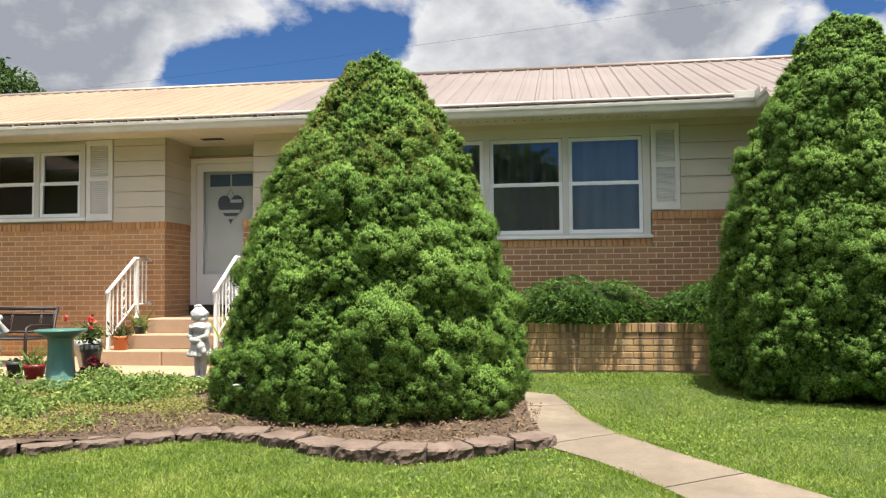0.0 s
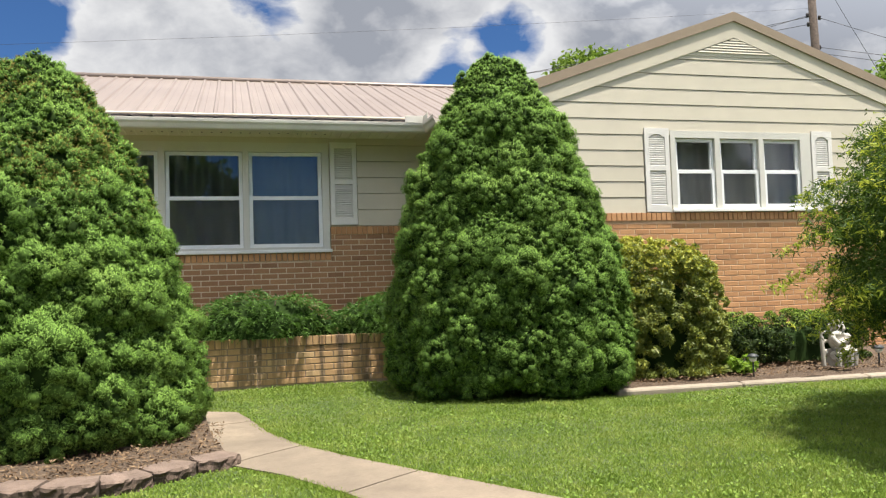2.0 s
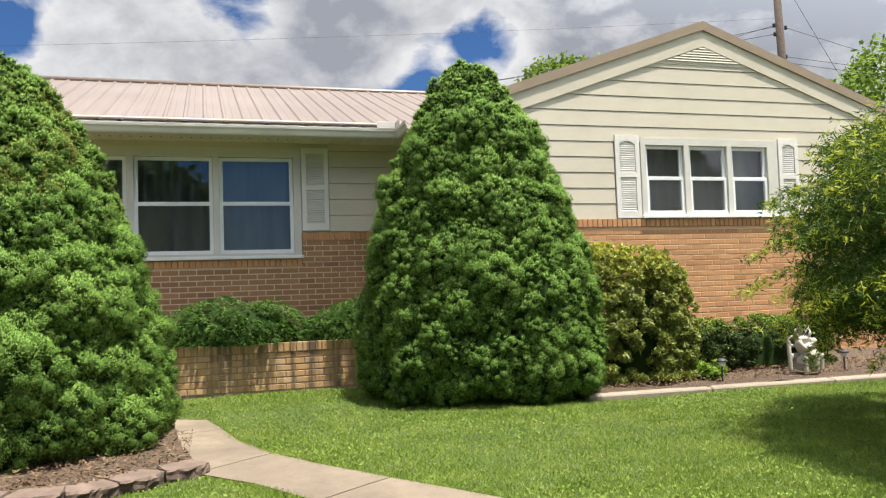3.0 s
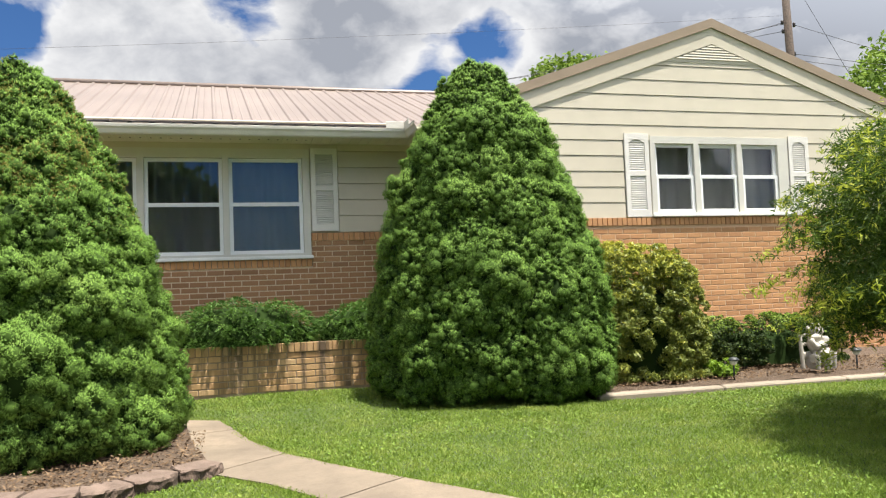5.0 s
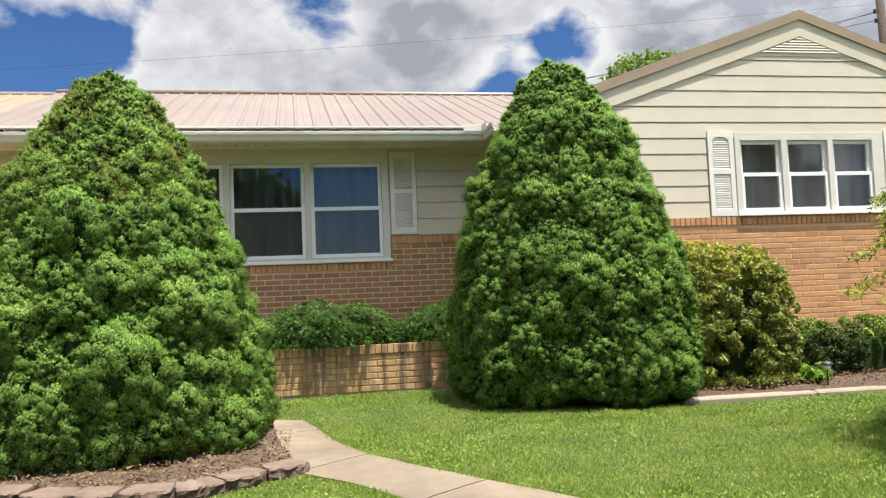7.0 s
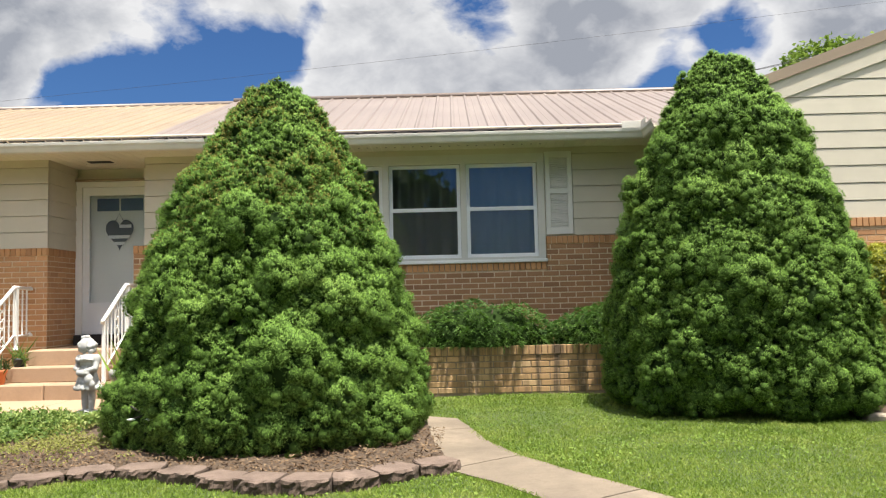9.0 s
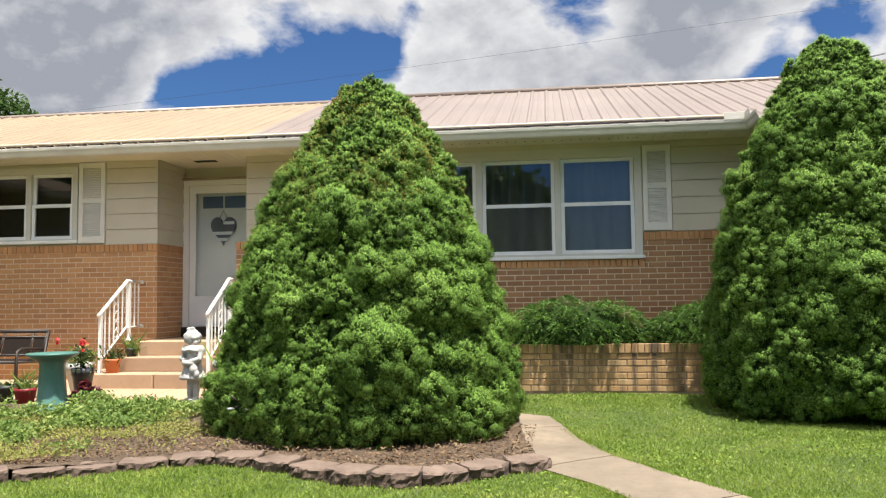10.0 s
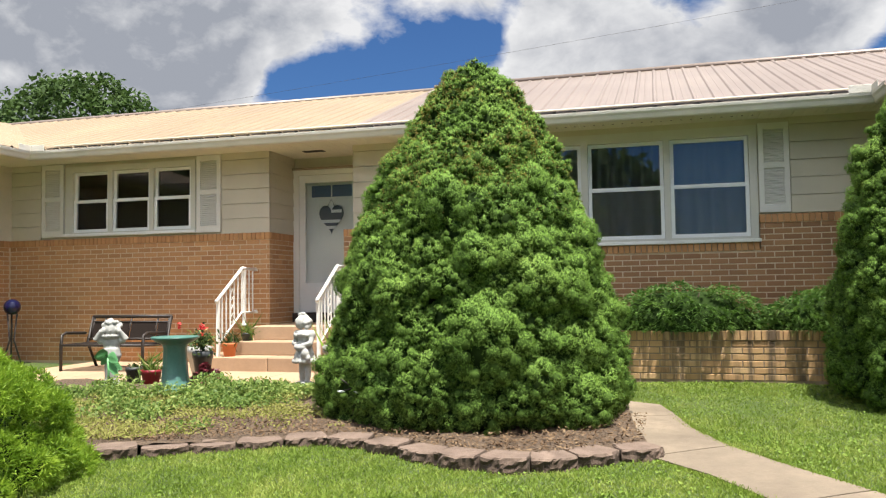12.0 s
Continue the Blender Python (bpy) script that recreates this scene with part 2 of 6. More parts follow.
def soup(name, verts, polys, mat, smooth=False):
    """A mesh from arrays: verts (n, 3), polys (m, k) of one polygon size."""
    me = bpy.data.meshes.new(name)
    verts, polys = np.asarray(verts, dtype=np.float32), np.asarray(polys, dtype=np.int32)
    m, k = polys.shape
    me.vertices.add(len(verts))
    me.vertices.foreach_set("co", verts.ravel())
    me.loops.add(m * k)
    me.loops.foreach_set("vertex_index", polys.ravel())
    me.polygons.add(m)
    me.polygons.foreach_set("loop_start", np.arange(m, dtype=np.int32) * k)
    if smooth:
        me.polygons.foreach_set("use_smooth", np.ones(m, dtype=bool))
    me.update(calc_edges=True)
    me.materials.append(mat)
    return me


def part(name, bm, mat, parent=None, label=""):
    """Link a bmesh or a mesh as one object under a thing or a part."""
    if isinstance(bm, bmesh.types.BMesh):
        me = bpy.data.meshes.new(name)
        bm.to_mesh(me)
        bm.free()
        me.materials.append(mat)
    else:
        me = bm
    ob = new(name, me)
    ob.parent = parent
    return tagged(ob, label)


def thing(name, at=(0, 0, 0), label="", category="", group="", kind="", turn=0):
    ob = new(name)
    ob.empty_display_size = 0.1
    ob.matrix_world = pose(*at, 0, 0, turn)
    return tagged(ob, label, category, group, kind)


def box(x0, x1, y0, y1, z0, z1, bevel=0.0, bm=None):
    bm = bm or bmesh.new()
    r = bmesh.ops.create_cube(bm, size=1.0)["verts"]
    bmesh.ops.scale(bm, vec=(x1 - x0, y1 - y0, z1 - z0), verts=r)
    bmesh.ops.translate(bm, vec=((x0 + x1) / 2, (y0 + y1) / 2, (z0 + z1) / 2), verts=r)
    if bevel:
        es = list({e for v in r for e in v.link_edges})
        bmesh.ops.bevel(bm, geom=es, offset=bevel, segments=1, affect="EDGES")
    return bm


def tube(points, radius, seg=8, bm=None, caps=True):
    """A round bar along points; radius: one value or one for each point."""
    bm = bm or bmesh.new()
    pts = [Vector(p) for p in points]
    rad = radius if isinstance(radius, (list, tuple)) else [radius] * len(pts)
    rings = []
    for i, p in enumerate(pts):
        d = (pts[min(i + 1, len(pts) - 1)] - pts[max(i - 1, 0)]).normalized()
        side = d.cross(Vector((0, 0, 1)) if abs(d.z) < 0.95 else Vector((1, 0, 0))).normalized()
        up_ = side.cross(d)
        rings.append([bm.verts.new(p + (side * math.cos(a) + up_ * math.sin(a)) * rad[i]) for a in [2 * math.pi * k / seg for k in range(seg)]])
    for a, b in zip(rings, rings[1:]):
        for k in range(seg):
            bm.faces.new((a[k], a[(k + 1) % seg], b[(k + 1) % seg], b[k]))
    if caps:
        bm.faces.new(rings[0][::-1])
        bm.faces.new(rings[-1])
    for f_ in bm.faces:
        f_.smooth = True
    return bm


def lathe(profile, seg=24, bm=None, at=(0, 0, 0)):
    """A turned body from (radius, height) pairs."""
    bm = bm or bmesh.new()
    rings = []
    for r, z in profile:
        rings.append([bm.verts.new((at[0] + r * math.cos(a), at[1] + r * math.sin(a), at[2] + z)) for a in [2 * math.pi * k / seg for k in range(seg)]])
    for a, b in zip(rings, rings[1:]):
        for k in range(seg):
            f_ = bm.faces.new((a[k], a[(k + 1) % seg], b[(k + 1) % seg], b[k]))
            f_.smooth = True
    bm.faces.new(rings[0][::-1])
    bm.faces.new(rings[-1])
    return bm


def prism(poly, y0, y1, bm=None):
    """A polygon of (x, z) points given depth from y0 to y1."""
    bm = bm or bmesh.new()
    a = [bm.verts.new((x, y0, z)) for x, z in poly]
    b = [bm.verts.new((x, y1, z)) for x, z in poly]
    n_ = len(poly)
    bm.faces.new(a)
    bm.faces.new(b[::-1])
    for i in range(n_):
        bm.faces.new((a[i], b[i], b[(i + 1) % n_], a[(i + 1) % n_]))
    bmesh.ops.recalc_face_normals(bm, faces=bm.faces[:])
    return bm


# ---------------------------------------------------------------- ground
def sheet(name, x0, x1, y0, y1, nx, ny, mat, height, label, category):
    xs, ys = np.meshgrid(np.linspace(x0, x1, nx), np.linspace(y0, y1, ny))
    z = np.vectorize(height)(xs, ys)
    v = np.stack([xs.ravel(), ys.ravel(), z.ravel()], -1)
    i = np.arange((nx - 1) * (ny - 1))
    a = (i // (nx - 1)) * nx + i % (nx - 1)
    ob = new(name, soup(name, v, np.stack([a, a + 1, a + nx + 1, a + nx], -1), mat, True))
    return tagged(ob, label, category, kind="structure")


def ground_z(x, y):
    """The lawn: level before the house, falling away towards the camera."""
    near = min(max((4.2 - y) / 4.0, 0.0), 1.0)
    return -0.03 - 0.45 * near * near + 0.012 * math.sin(x * 2.1) * math.sin(y * 1.7)


sheet("ground", -40, 40, -20, 60, 161, 161, M["lawn"], ground_z, "mown green lawn round the house", "lawn")
far = new("ground_far", soup("ground_far", [(-1500, -1500, -0.6), (1500, -1500, -0.6), (1500, 1500, -0.6), (-1500, 1500, -0.6)], [(0, 1, 2, 3)], M["lawn"]))
tagged(far, "wide green ground that reaches the horizon", "ground", kind="structure")

# ---------------------------------------------------------------- house
house = thing("house", (0, 11, 0), "single-storey brick and cream siding house with a tan metal roof", "house")
INV = Matrix.Translation((0, -11, 0))


def hpart(name, bm, mat, parent=None, label=""):
    """A part of the house, given in world places."""
    ob = part(name, bm, mat, None, label)
    ob.parent = parent or house
    ob.matrix_parent_inverse = (parent or house).matrix_world.inverted()
    return ob


bpy.context.view_layer.update()
COURSE, BRICK, JOINT = 0.0677, 0.203, 0.0125


def brick_mesh(name, length, height, mat, depth=0.05, ch=0.003):
    """One brick: front face at y = 0, chamfered, open at the back."""
    l, h, c, d = length / 2, height / 2, ch, depth
    v = [(-l + c, 0, -h + c), (l - c, 0, -h + c), (l - c, 0, h - c), (-l + c, 0, h - c), (-l, c, -h), (l, c, -h), (l, c, h), (-l, c, h), (-l, d, -h), (l, d, -h), (l, d, h), (-l, d, h)]
    f_ = [(0, 1, 2, 3)] + [(4 + i, 4 + (i + 1) % 4, (i + 1) % 4, i) for i in range(4)] + [(8 + i, 8 + (i + 1) % 4, 4 + (i + 1) % 4, 4 + i) for i in range(4)]
    return v, f_


def lay_bricks(wall, place, spans, z0, top, mat, near=None, rowlock=(), limit=300, label=""):
    """Running bond on a wall. place: matrix from (along, 0, up) to the world, outward is -y. spans: (u0, u1, z_top) stretches;
    near: (u0, u1) the stretch in which bricks are objects of their own."""
    rng = random.Random(7)
    cells = []
    for u0, u1, zt, *zb in spans:
        rows = int(round((zt - z0) / COURSE))
        first = int(round((zb[0] - z0) / COURSE)) if zb else 0
        for r in range(first, rows):
            z = z0 + r * COURSE + COURSE / 2
            u = BRICK * math.floor(u0 / BRICK) - (BRICK / 2 if r % 2 else 0) - BRICK
            while u < u1 - 0.012:
                a, b = max(u, u0), min(u + BRICK, u1)
                if b - a > 0.03:
                    cells.append((a + JOINT / 2, b - JOINT / 2, z, COURSE - JOINT))
                u += BRICK
    for u0, u1, zb in rowlock:
        k = max(1, int(round((u1 - u0) / 0.0677)))
        s = (u1 - u0) / k
        for i in range(k):
            cells.append((u0 + i * s + 0.004, u0 + (i + 1) * s - 0.004, zb + 0.05, 0.096))
    shared, V, F, count = {}, [], [], 0
    for a, b, z, h in cells:
        proud = rng.uniform(-0.0015, 0.0015) - (0.012 if h > 0.08 else 0.0)
        if near and near[0] <= a and b <= near[1] and count < limit:
            key = (round(b - a, 3), round(h, 3))
            if key not in shared:
                v, f_ = brick_mesh("brick", key[0], h, mat)
                shared[key] = mesh_from("brick", v, f_, mat)
            ob = new("brick", shared[key])
            ob.parent = wall
            ob.matrix_parent_inverse = wall.matrix_world.inverted()
            ob.matrix_world = place @ Matrix.Translation(((a + b) / 2, proud, z))
            ob.matrix_basis = place @ Matrix.Translation(((a + b) / 2, proud, z))
            count += 1
        else:
            v, f_ = brick_mesh("brick", b - a, h, mat)
            o = len(V)
            V += [place @ Vector((x + (a + b) / 2, y + proud, zz + z)) for x, y, zz in v]
            F += [tuple(i + o for i in q) for q in f_]
    if V:
        ob = new("bricks", mesh_from("bricks", V, F, mat))
        ob.parent = wall
        ob.matrix_parent_inverse = wall.matrix_world.inverted()
        tagged(ob, kind="stuff")


ID = Matrix.Identity(4)


def wall_part(name, bm, mat, label=""):
    ob = hpart(name, bm, mat, None, label)
    bpy.context.view_layer.update()
    return ob


# wall bodies: brick base with mortar face 6 mm behind the bricks, siding backing above
Y_MAIN, Y_GABLE = 10.0, 8.85
X_L, X_PORCH0, X_PORCH1, X_WING = -9.45, -5.13, -4.04, 2.90
main_left = wall_part("brick_wall", box(X_L, X_PORCH0 - 0.004, Y_MAIN - 0.0265, Y_MAIN + 0.2, -0.1, 1.78), M["mortar"], "orange-brown brick wall base under a cream sided wall")
main_right = wall_part("brick_wall", box(X_PORCH1, X_WING, Y_MAIN - 0.0265, Y_MAIN + 0.2, -0.1, 1.38), M["mortar"], "orange-brown brick wall base under the wide window")
wall_part("wall_infill", box(1.17, X_WING, Y_MAIN - 0.0262, Y_MAIN + 0.2, 1.38, 1.78), M["mortar"])
wall_part("wall_infill", box(X_PORCH1, -1.86, Y_MAIN - 0.0262, Y_MAIN + 0.2, 1.38, 1.78), M["mortar"])
porch_side = wall_part("brick_wall", box(X_PORCH0 - 0.2, X_PORCH0 - 0.004, Y_MAIN + 0.2, 10.76, -0.1, 1.78), M["mortar"])
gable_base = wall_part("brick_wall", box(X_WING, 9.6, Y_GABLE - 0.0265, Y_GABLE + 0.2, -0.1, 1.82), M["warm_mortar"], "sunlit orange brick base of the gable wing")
wall_part("wall", box(X_WING, X_WING + 0.2, Y_GABLE + 0.2, Y_MAIN + 3, -0.1, 2.95), M["siding"])
wall_part("wall", box(9.4, 9.6, Y_GABLE + 0.2, 17, -0.1, 2.95), M["siding"])
left_wing = wall_part("brick_wall", box(X_L - 0.2, X_L, 5.0, 10.2, -0.1, 1.79), M["mortar"])
# upper walls with the window openings left free
WIN_L = (-8.45, -6.29, 1.83, 2.86)
WIN_B = (-1.86, 1.16, 1.49, 2.82)
WIN_G = (5.33, 7.36, 1.84, 2.84)


def upper_wall(x0, x1, y, z0, z1, hole, top=None):
    a, b, c, d = hole
    for q in ((x0, a, z0, z1), (b, x1, z0, z1), (a, b, d, z1), (a, b, z0, c)):
        if q[1] - q[0] > 0.01 and q[3] - q[2] > 0.01:
            wall_part("wall", box(q[0], q[1], y, y + 0.2, q[2], q[3]), M["siding"])


upper_wall(X_L, X_PORCH0 - 0.004, Y_MAIN, 1.78, 2.95, WIN_L)
upper_wall(-3.90, X_WING, Y_MAIN, 1.78, 2.95, (WIN_B[0], WIN_B[1], 1.78, WIN_B[3]))
upper_wall(X_WING, 9.6, Y_GABLE, 1.82, 2.95, WIN_G)
wall_part("wall", prism([(X_WING, 2.95), (9.6, 2.95), (9.6, 3.05), (6.29, 4.24), (X_WING, 3.05)], Y_GABLE, Y_GABLE + 0.2), M["siding"])
wall_part("wall", box(X_L - 0.2, X_L - 0.004, 5.0, 10.0, 1.79, 2.95), M["siding"])
wall_part("wall", box(X_PORCH0 - 0.2, X_PORCH0 - 0.004, Y_MAIN + 0.2, 10.76, 1.78, 2.95), M["siding"])
wall_part("wall", box(X_PORCH0 - 0.2, -3.7, 10.76, 10.96, 2.74, 2.95), M["siding"])
wall_part("wall", box(-3.90, -3.70, Y_MAIN + 0.2, 10.96, 0.3, 2.95), M["siding"])
wall_part("wall", box(-16, 9.6, 17.0, 17.2, -0.1, 2.95), M["siding"])
wall_part("wall", box(-16.2, -16.0, 5.0, 17.2, -0.1, 2.95), M["siding"])
wall_part("wall", box(-16.0, X_L - 0.2, 5.0, 5.2, -0.1, 2.95), M["siding"])


def siding_run(x0, x1, y, z0, step, count, inside=None):
    """Lapped boards: thick at the lower edge. inside(z) gives the x limits at a height."""
    for i in range(count):
        za, zb = z0 + i * step, z0 + (i + 1) * step
        a0, b0 = x0, x1
        a1, b1 = x0, x1
        if inside:
            (a0, b0), (a1, b1) = inside(za), inside(zb)
            a0, b0, a1, b1 = max(a0, x0), min(b0, x1), max(a1, x0), min(b1, x1)
            if b1 - a1 < 0.05:
                a1 = b1 = (a0 + b0) / 2
                a1, b1 = a1 - 0.02, b1 + 0.02
        zt = zb - 0.009
        v = [(a0, y - 0.028, za), (b0, y - 0.028, za), (b1, y - 0.022, zt), (a1, y - 0.022, zt), (a0, y + 0.001, za), (b0, y + 0.001, za), (b1, y + 0.001, zt), (a1, y + 0.001, zt)]
        hpart("siding_board", mesh_from("siding_board", v, [(0, 1, 2, 3), (4, 5, 1, 0), (3, 2, 6, 7), (4, 0, 3, 7), (1, 5, 6, 2)], M["siding"]), M["siding"])


siding_run(X_L, -8.90, Y_MAIN, 1.79, 0.206, 6)
siding_run(-5.87, X_PORCH0 - 0.001, Y_MAIN, 1.79, 0.206, 6)
siding_run(-3.90, -1.88, Y_MAIN, 1.80, 0.206, 6)
siding_run(1.52, X_WING, Y_MAIN, 1.80, 0.206, 6)


def gable_in(z):
    half = (4.10 - z) / 0.353
    return 6.29 - half, 6.29 + half


siding_run(X_WING, 4.93, Y_GABLE, 1.826, 0.1955, 5)
siding_run(7.69, 9.6, Y_GABLE, 1.826, 0.1955, 5)
siding_run(X_WING, 9.6, Y_GABLE, 1.826 + 5 * 0.1955, 0.1955, 7, gable_in)
# boards on the side of the porch recess
for i in range(6):
    za, zb = 1.79 + i * 0.206, 1.79 + (i + 1) * 0.206 + 0.012
    v = [(X_PORCH0 + 0.018, 10.0 - 0.022, za), (X_PORCH0 + 0.018, 10.75, za), (X_PORCH0 + 0.003, 10.75, zb), (X_PORCH0 + 0.003, 10.0 - 0.007, zb), (X_PORCH0 - 0.004, 10.0, za), (X_PORCH0 - 0.004, 10.75, za)]
    hpart("siding_board", mesh_from("siding_board", v, [(0, 1, 2, 3), (4, 5, 1, 0)], M["siding"]), M["siding"])
    v = [(X_L + 0.018, 5, za), (X_L + 0.018, 9.98, za), (X_L + 0.003, 9.98, zb), (X_L + 0.003, 5, zb), (X_L - 0.004, 5, za), (X_L - 0.004, 9.98, za)]
    hpart("siding_board", mesh_from("siding_board", v, [(0, 1, 2, 3), (4, 5, 1, 0)], M["siding"]), M["siding"])

# ---- roof: ribbed metal panels
EAVE_Y, EAVE_Z, RIDGE_Y, PITCH = 9.38, 3.02, 13.6, 0.355


def ribbed(u0, u1, up_line, frame_m, name, rib=0.229, mat="roof"):
    """Ribbed panels 0.915 wide. up_line: (s, height) points from eave to ridge; frame_m maps (along, up-slope run, height) to the world."""
    n_p = int(math.ceil((u1 - u0) / (rib * 4)))
    for k in range(n_p):
        a, b = u0 + k * rib * 4, min(u0 + (k + 1) * rib * 4, u1)
        prof = [(a, 0.0)]
        r = a + rib / 2
        while r < b - 0.03:
            prof += [(r - 0.030, 0.0), (r - 0.012, 0.018), (r + 0.012, 0.018), (r + 0.030, 0.0)]
            prof += [(r + rib / 2 - 0.02, 0.0), (r + rib / 2 - 0.01, 0.004), (r + rib / 2 , 0.0)]
            r += rib
        prof = [q for q in prof if q[0] < b] + [(b, 0.0)]
        V, F = [], []
        for s, h in up_line:
            V += [frame_m @ Vector((u, s, h + d)) for u, d in prof]
        m_ = len(prof)
        for j in range(len(up_line) - 1):
            for i in range(m_ - 1):
                F.append((j * m_ + i, j * m_ + i + 1, (j + 1) * m_ + i + 1, (j + 1) * m_ + i))
        o = len(V)
        V += [frame_m @ Vector((u, up_line[0][0], up_line[0][1] - 0.014)) for u, d in prof]
        for i in range(m_ - 1):
            # the ends of the ribs stay open
            if prof[i][1] < 0.01 and prof[i + 1][1] < 0.01:
                F.append((i + 1, i, o + i, o + i + 1))
        hpart(name, mesh_from(name, V, F, M[mat]), M[mat])


run = RIDGE_Y - EAVE_Y
main_line = [(0, 0), (0.27, 0.05), (0.285, 0.095), (run, 0.095 + (run - 0.285) * PITCH)]
RIDGE_Z = EAVE_Z + main_line[-1][1]
ribbed(-16.0, -3.75, main_line, Matrix.Translation((0, EAVE_Y, EAVE_Z)), "roof_panel", mat="left_roof")
# Added near-black strip: paints the shade inside the open rib ends.
hpart("rib_closure", box(-9.0, 2.4, EAVE_Y + 0.03, EAVE_Y + 0.045, EAVE_Z - 0.02, EAVE_Z + 0.024), M["dark"], None, "near-black strip painted as shade behind the open rib ends")
ribbed(-3.75, 9.9, [(s, h + (0.035 if s > 0.4 else 0)) for s, h in main_line], Matrix.Translation((0, EAVE_Y, EAVE_Z)), "roof_panel")
hpart("roof_back", prism([(EAVE_Y, EAVE_Z - 0.06), (RIDGE_Y, RIDGE_Z - 0.03), (17.7, EAVE_Z - 0.06)], -16, 9.9), M["roof"]).matrix_basis = Matrix(((0, 1, 0, 0), (1, 0, 0, 0), (0, 0, 1, 0), (0, 0, 0, 1)))
# Pale bead added at the kink; its colour paints the bright line there.
hpart("eave_bead", tube([(-8.4, EAVE_Y + 0.285, EAVE_Z + 0.10), (2.3, EAVE_Y + 0.285, EAVE_Z + 0.10)], 0.013, 6), M["soffit"], None, "pale bead added as the bright line along the roof edge")
hpart("ridge_cap", tube([(-16, RIDGE_Y, RIDGE_Z), (-3.75, RIDGE_Y, RIDGE_Z)], 0.05, 6), M["roof"])
hpart("ridge_cap", tube([(-3.75, RIDGE_Y, RIDGE_Z + 0.045), (9.9, RIDGE_Y, RIDGE_Z + 0.045)], 0.05, 6), M["roof"])
# gable wing roof
APEX_Z, G_PITCH, APEX_X, G_FRONT = 4.385, 0.353, 6.29, 8.805
half_w = 3.9
for sgn in (-1, 1):
    rot = Matrix(((0, -sgn, 0, APEX_X + sgn * half_w), (sgn, 0, 0, 0), (0, 0, 1, APEX_Z - half_w * G_PITCH), (0, 0, 0, 1)))
    u0, u1 = (G_FRONT, 14.2)
    m_ = rot @ (Matrix.Identity(4) if sgn > 0 else Matrix.Diagonal((-1, 1, 1, 1)))
    ribbed(u0, u1, [(0, 0), (half_w, half_w * G_PITCH)], m_, "roof_panel")
    # rake board, fascia and brown edge trim
    for name, mat, yy, top, low in (("rake_trim", M["trim_brown"], G_FRONT - 0.02, 0.035, -0.085), ("rake_board", M["siding"], G_FRONT + 0.005, -0.085, -0.19), ("frieze_board", M["siding"], Y_GABLE - 0.045, -0.19, -0.30)):
        poly = [(APEX_X, APEX_Z + top), (APEX_X + sgn * half_w, APEX_Z - half_w * G_PITCH + top), (APEX_X + sgn * half_w, APEX_Z - half_w * G_PITCH + low), (APEX_X, APEX_Z + low)]
        hpart(name, prism(poly, yy, yy + 0.035), mat)
    poly = [(APEX_X, APEX_Z - 0.165), (APEX_X + sgn * half_w, APEX_Z - half_w * G_PITCH - 0.165), (APEX_X + sgn * half_w, APEX_Z - half_w * G_PITCH - 0.18), (APEX_X, APEX_Z - 0.18)]
    hpart("rake_soffit", prism(poly, G_FRONT + 0.036, Y_GABLE + 0.01), M["siding"])
hpart("ridge_cap", tube([(APEX_X, G_FRONT - 0.015, APEX_Z + 0.0), (APEX_X, 14, APEX_Z + 0.0)], 0.04, 6), M["trim_brown"])
# left wing roof, its eave running towards the camera
rot = Matrix(((0, -1, 0, -8.55), (1, 0, 0, 0), (0, 0, 1, EAVE_Z), (0, 0, 0, 1)))
ribbed(4.8, 13.4, [(0, 0), (3.9, 3.9 * 0.35)], rot, "roof_panel", mat="left_roof")
hpart("roof_back", prism([(-16.4, EAVE_Z - 0.05), (-8.6, EAVE_Z - 0.05), (-12.4, EAVE_Z + 1.30)], 4.85, 13.0), M["roof"])

# closed rooms added behind the windows, coloured near-black as their shade
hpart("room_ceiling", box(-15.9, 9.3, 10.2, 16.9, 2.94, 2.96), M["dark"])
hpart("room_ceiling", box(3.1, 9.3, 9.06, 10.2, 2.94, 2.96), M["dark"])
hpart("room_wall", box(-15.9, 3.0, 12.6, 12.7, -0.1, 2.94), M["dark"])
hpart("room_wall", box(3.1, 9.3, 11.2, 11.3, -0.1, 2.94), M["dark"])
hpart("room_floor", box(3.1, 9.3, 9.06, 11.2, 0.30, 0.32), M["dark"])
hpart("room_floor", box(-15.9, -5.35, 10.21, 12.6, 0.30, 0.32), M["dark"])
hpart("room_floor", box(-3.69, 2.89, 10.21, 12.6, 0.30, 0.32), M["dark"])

# ---- soffits, fascia and gutters
soffit = hpart("soffit", box(-9.5, 2.95, EAVE_Y + 0.06, 9.99, 2.9255, 2.931), M["soffit"], None, "cream boarded soffit")
bpy.context.view_layer.update()
for i in range(104):
    x = -9.5 + i * 0.12
    hpart("soffit_board", box(x, x + 0.114, EAVE_Y + 0.06, 10.77 if X_PORCH0 - 0.1 < x < -3.95 else 9.999, 2.915, 2.925), M["soffit"], soffit)
# Near-black sheet: paints shade into the gaps between soffit boards.
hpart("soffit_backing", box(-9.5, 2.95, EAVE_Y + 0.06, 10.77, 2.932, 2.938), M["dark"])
hpart("drip_edge", box(-8.5, 2.2, EAVE_Y - 0.012, EAVE_Y + 0.03, EAVE_Z - 0.042, EAVE_Z - 0.012), M["trim_brown"], None, "brown metal drip edge")
hpart("soffit", box(X_L - 0.1, -8.62, 4.9, EAVE_Y + 0.06, 2.915, 2.935), M["soffit"])
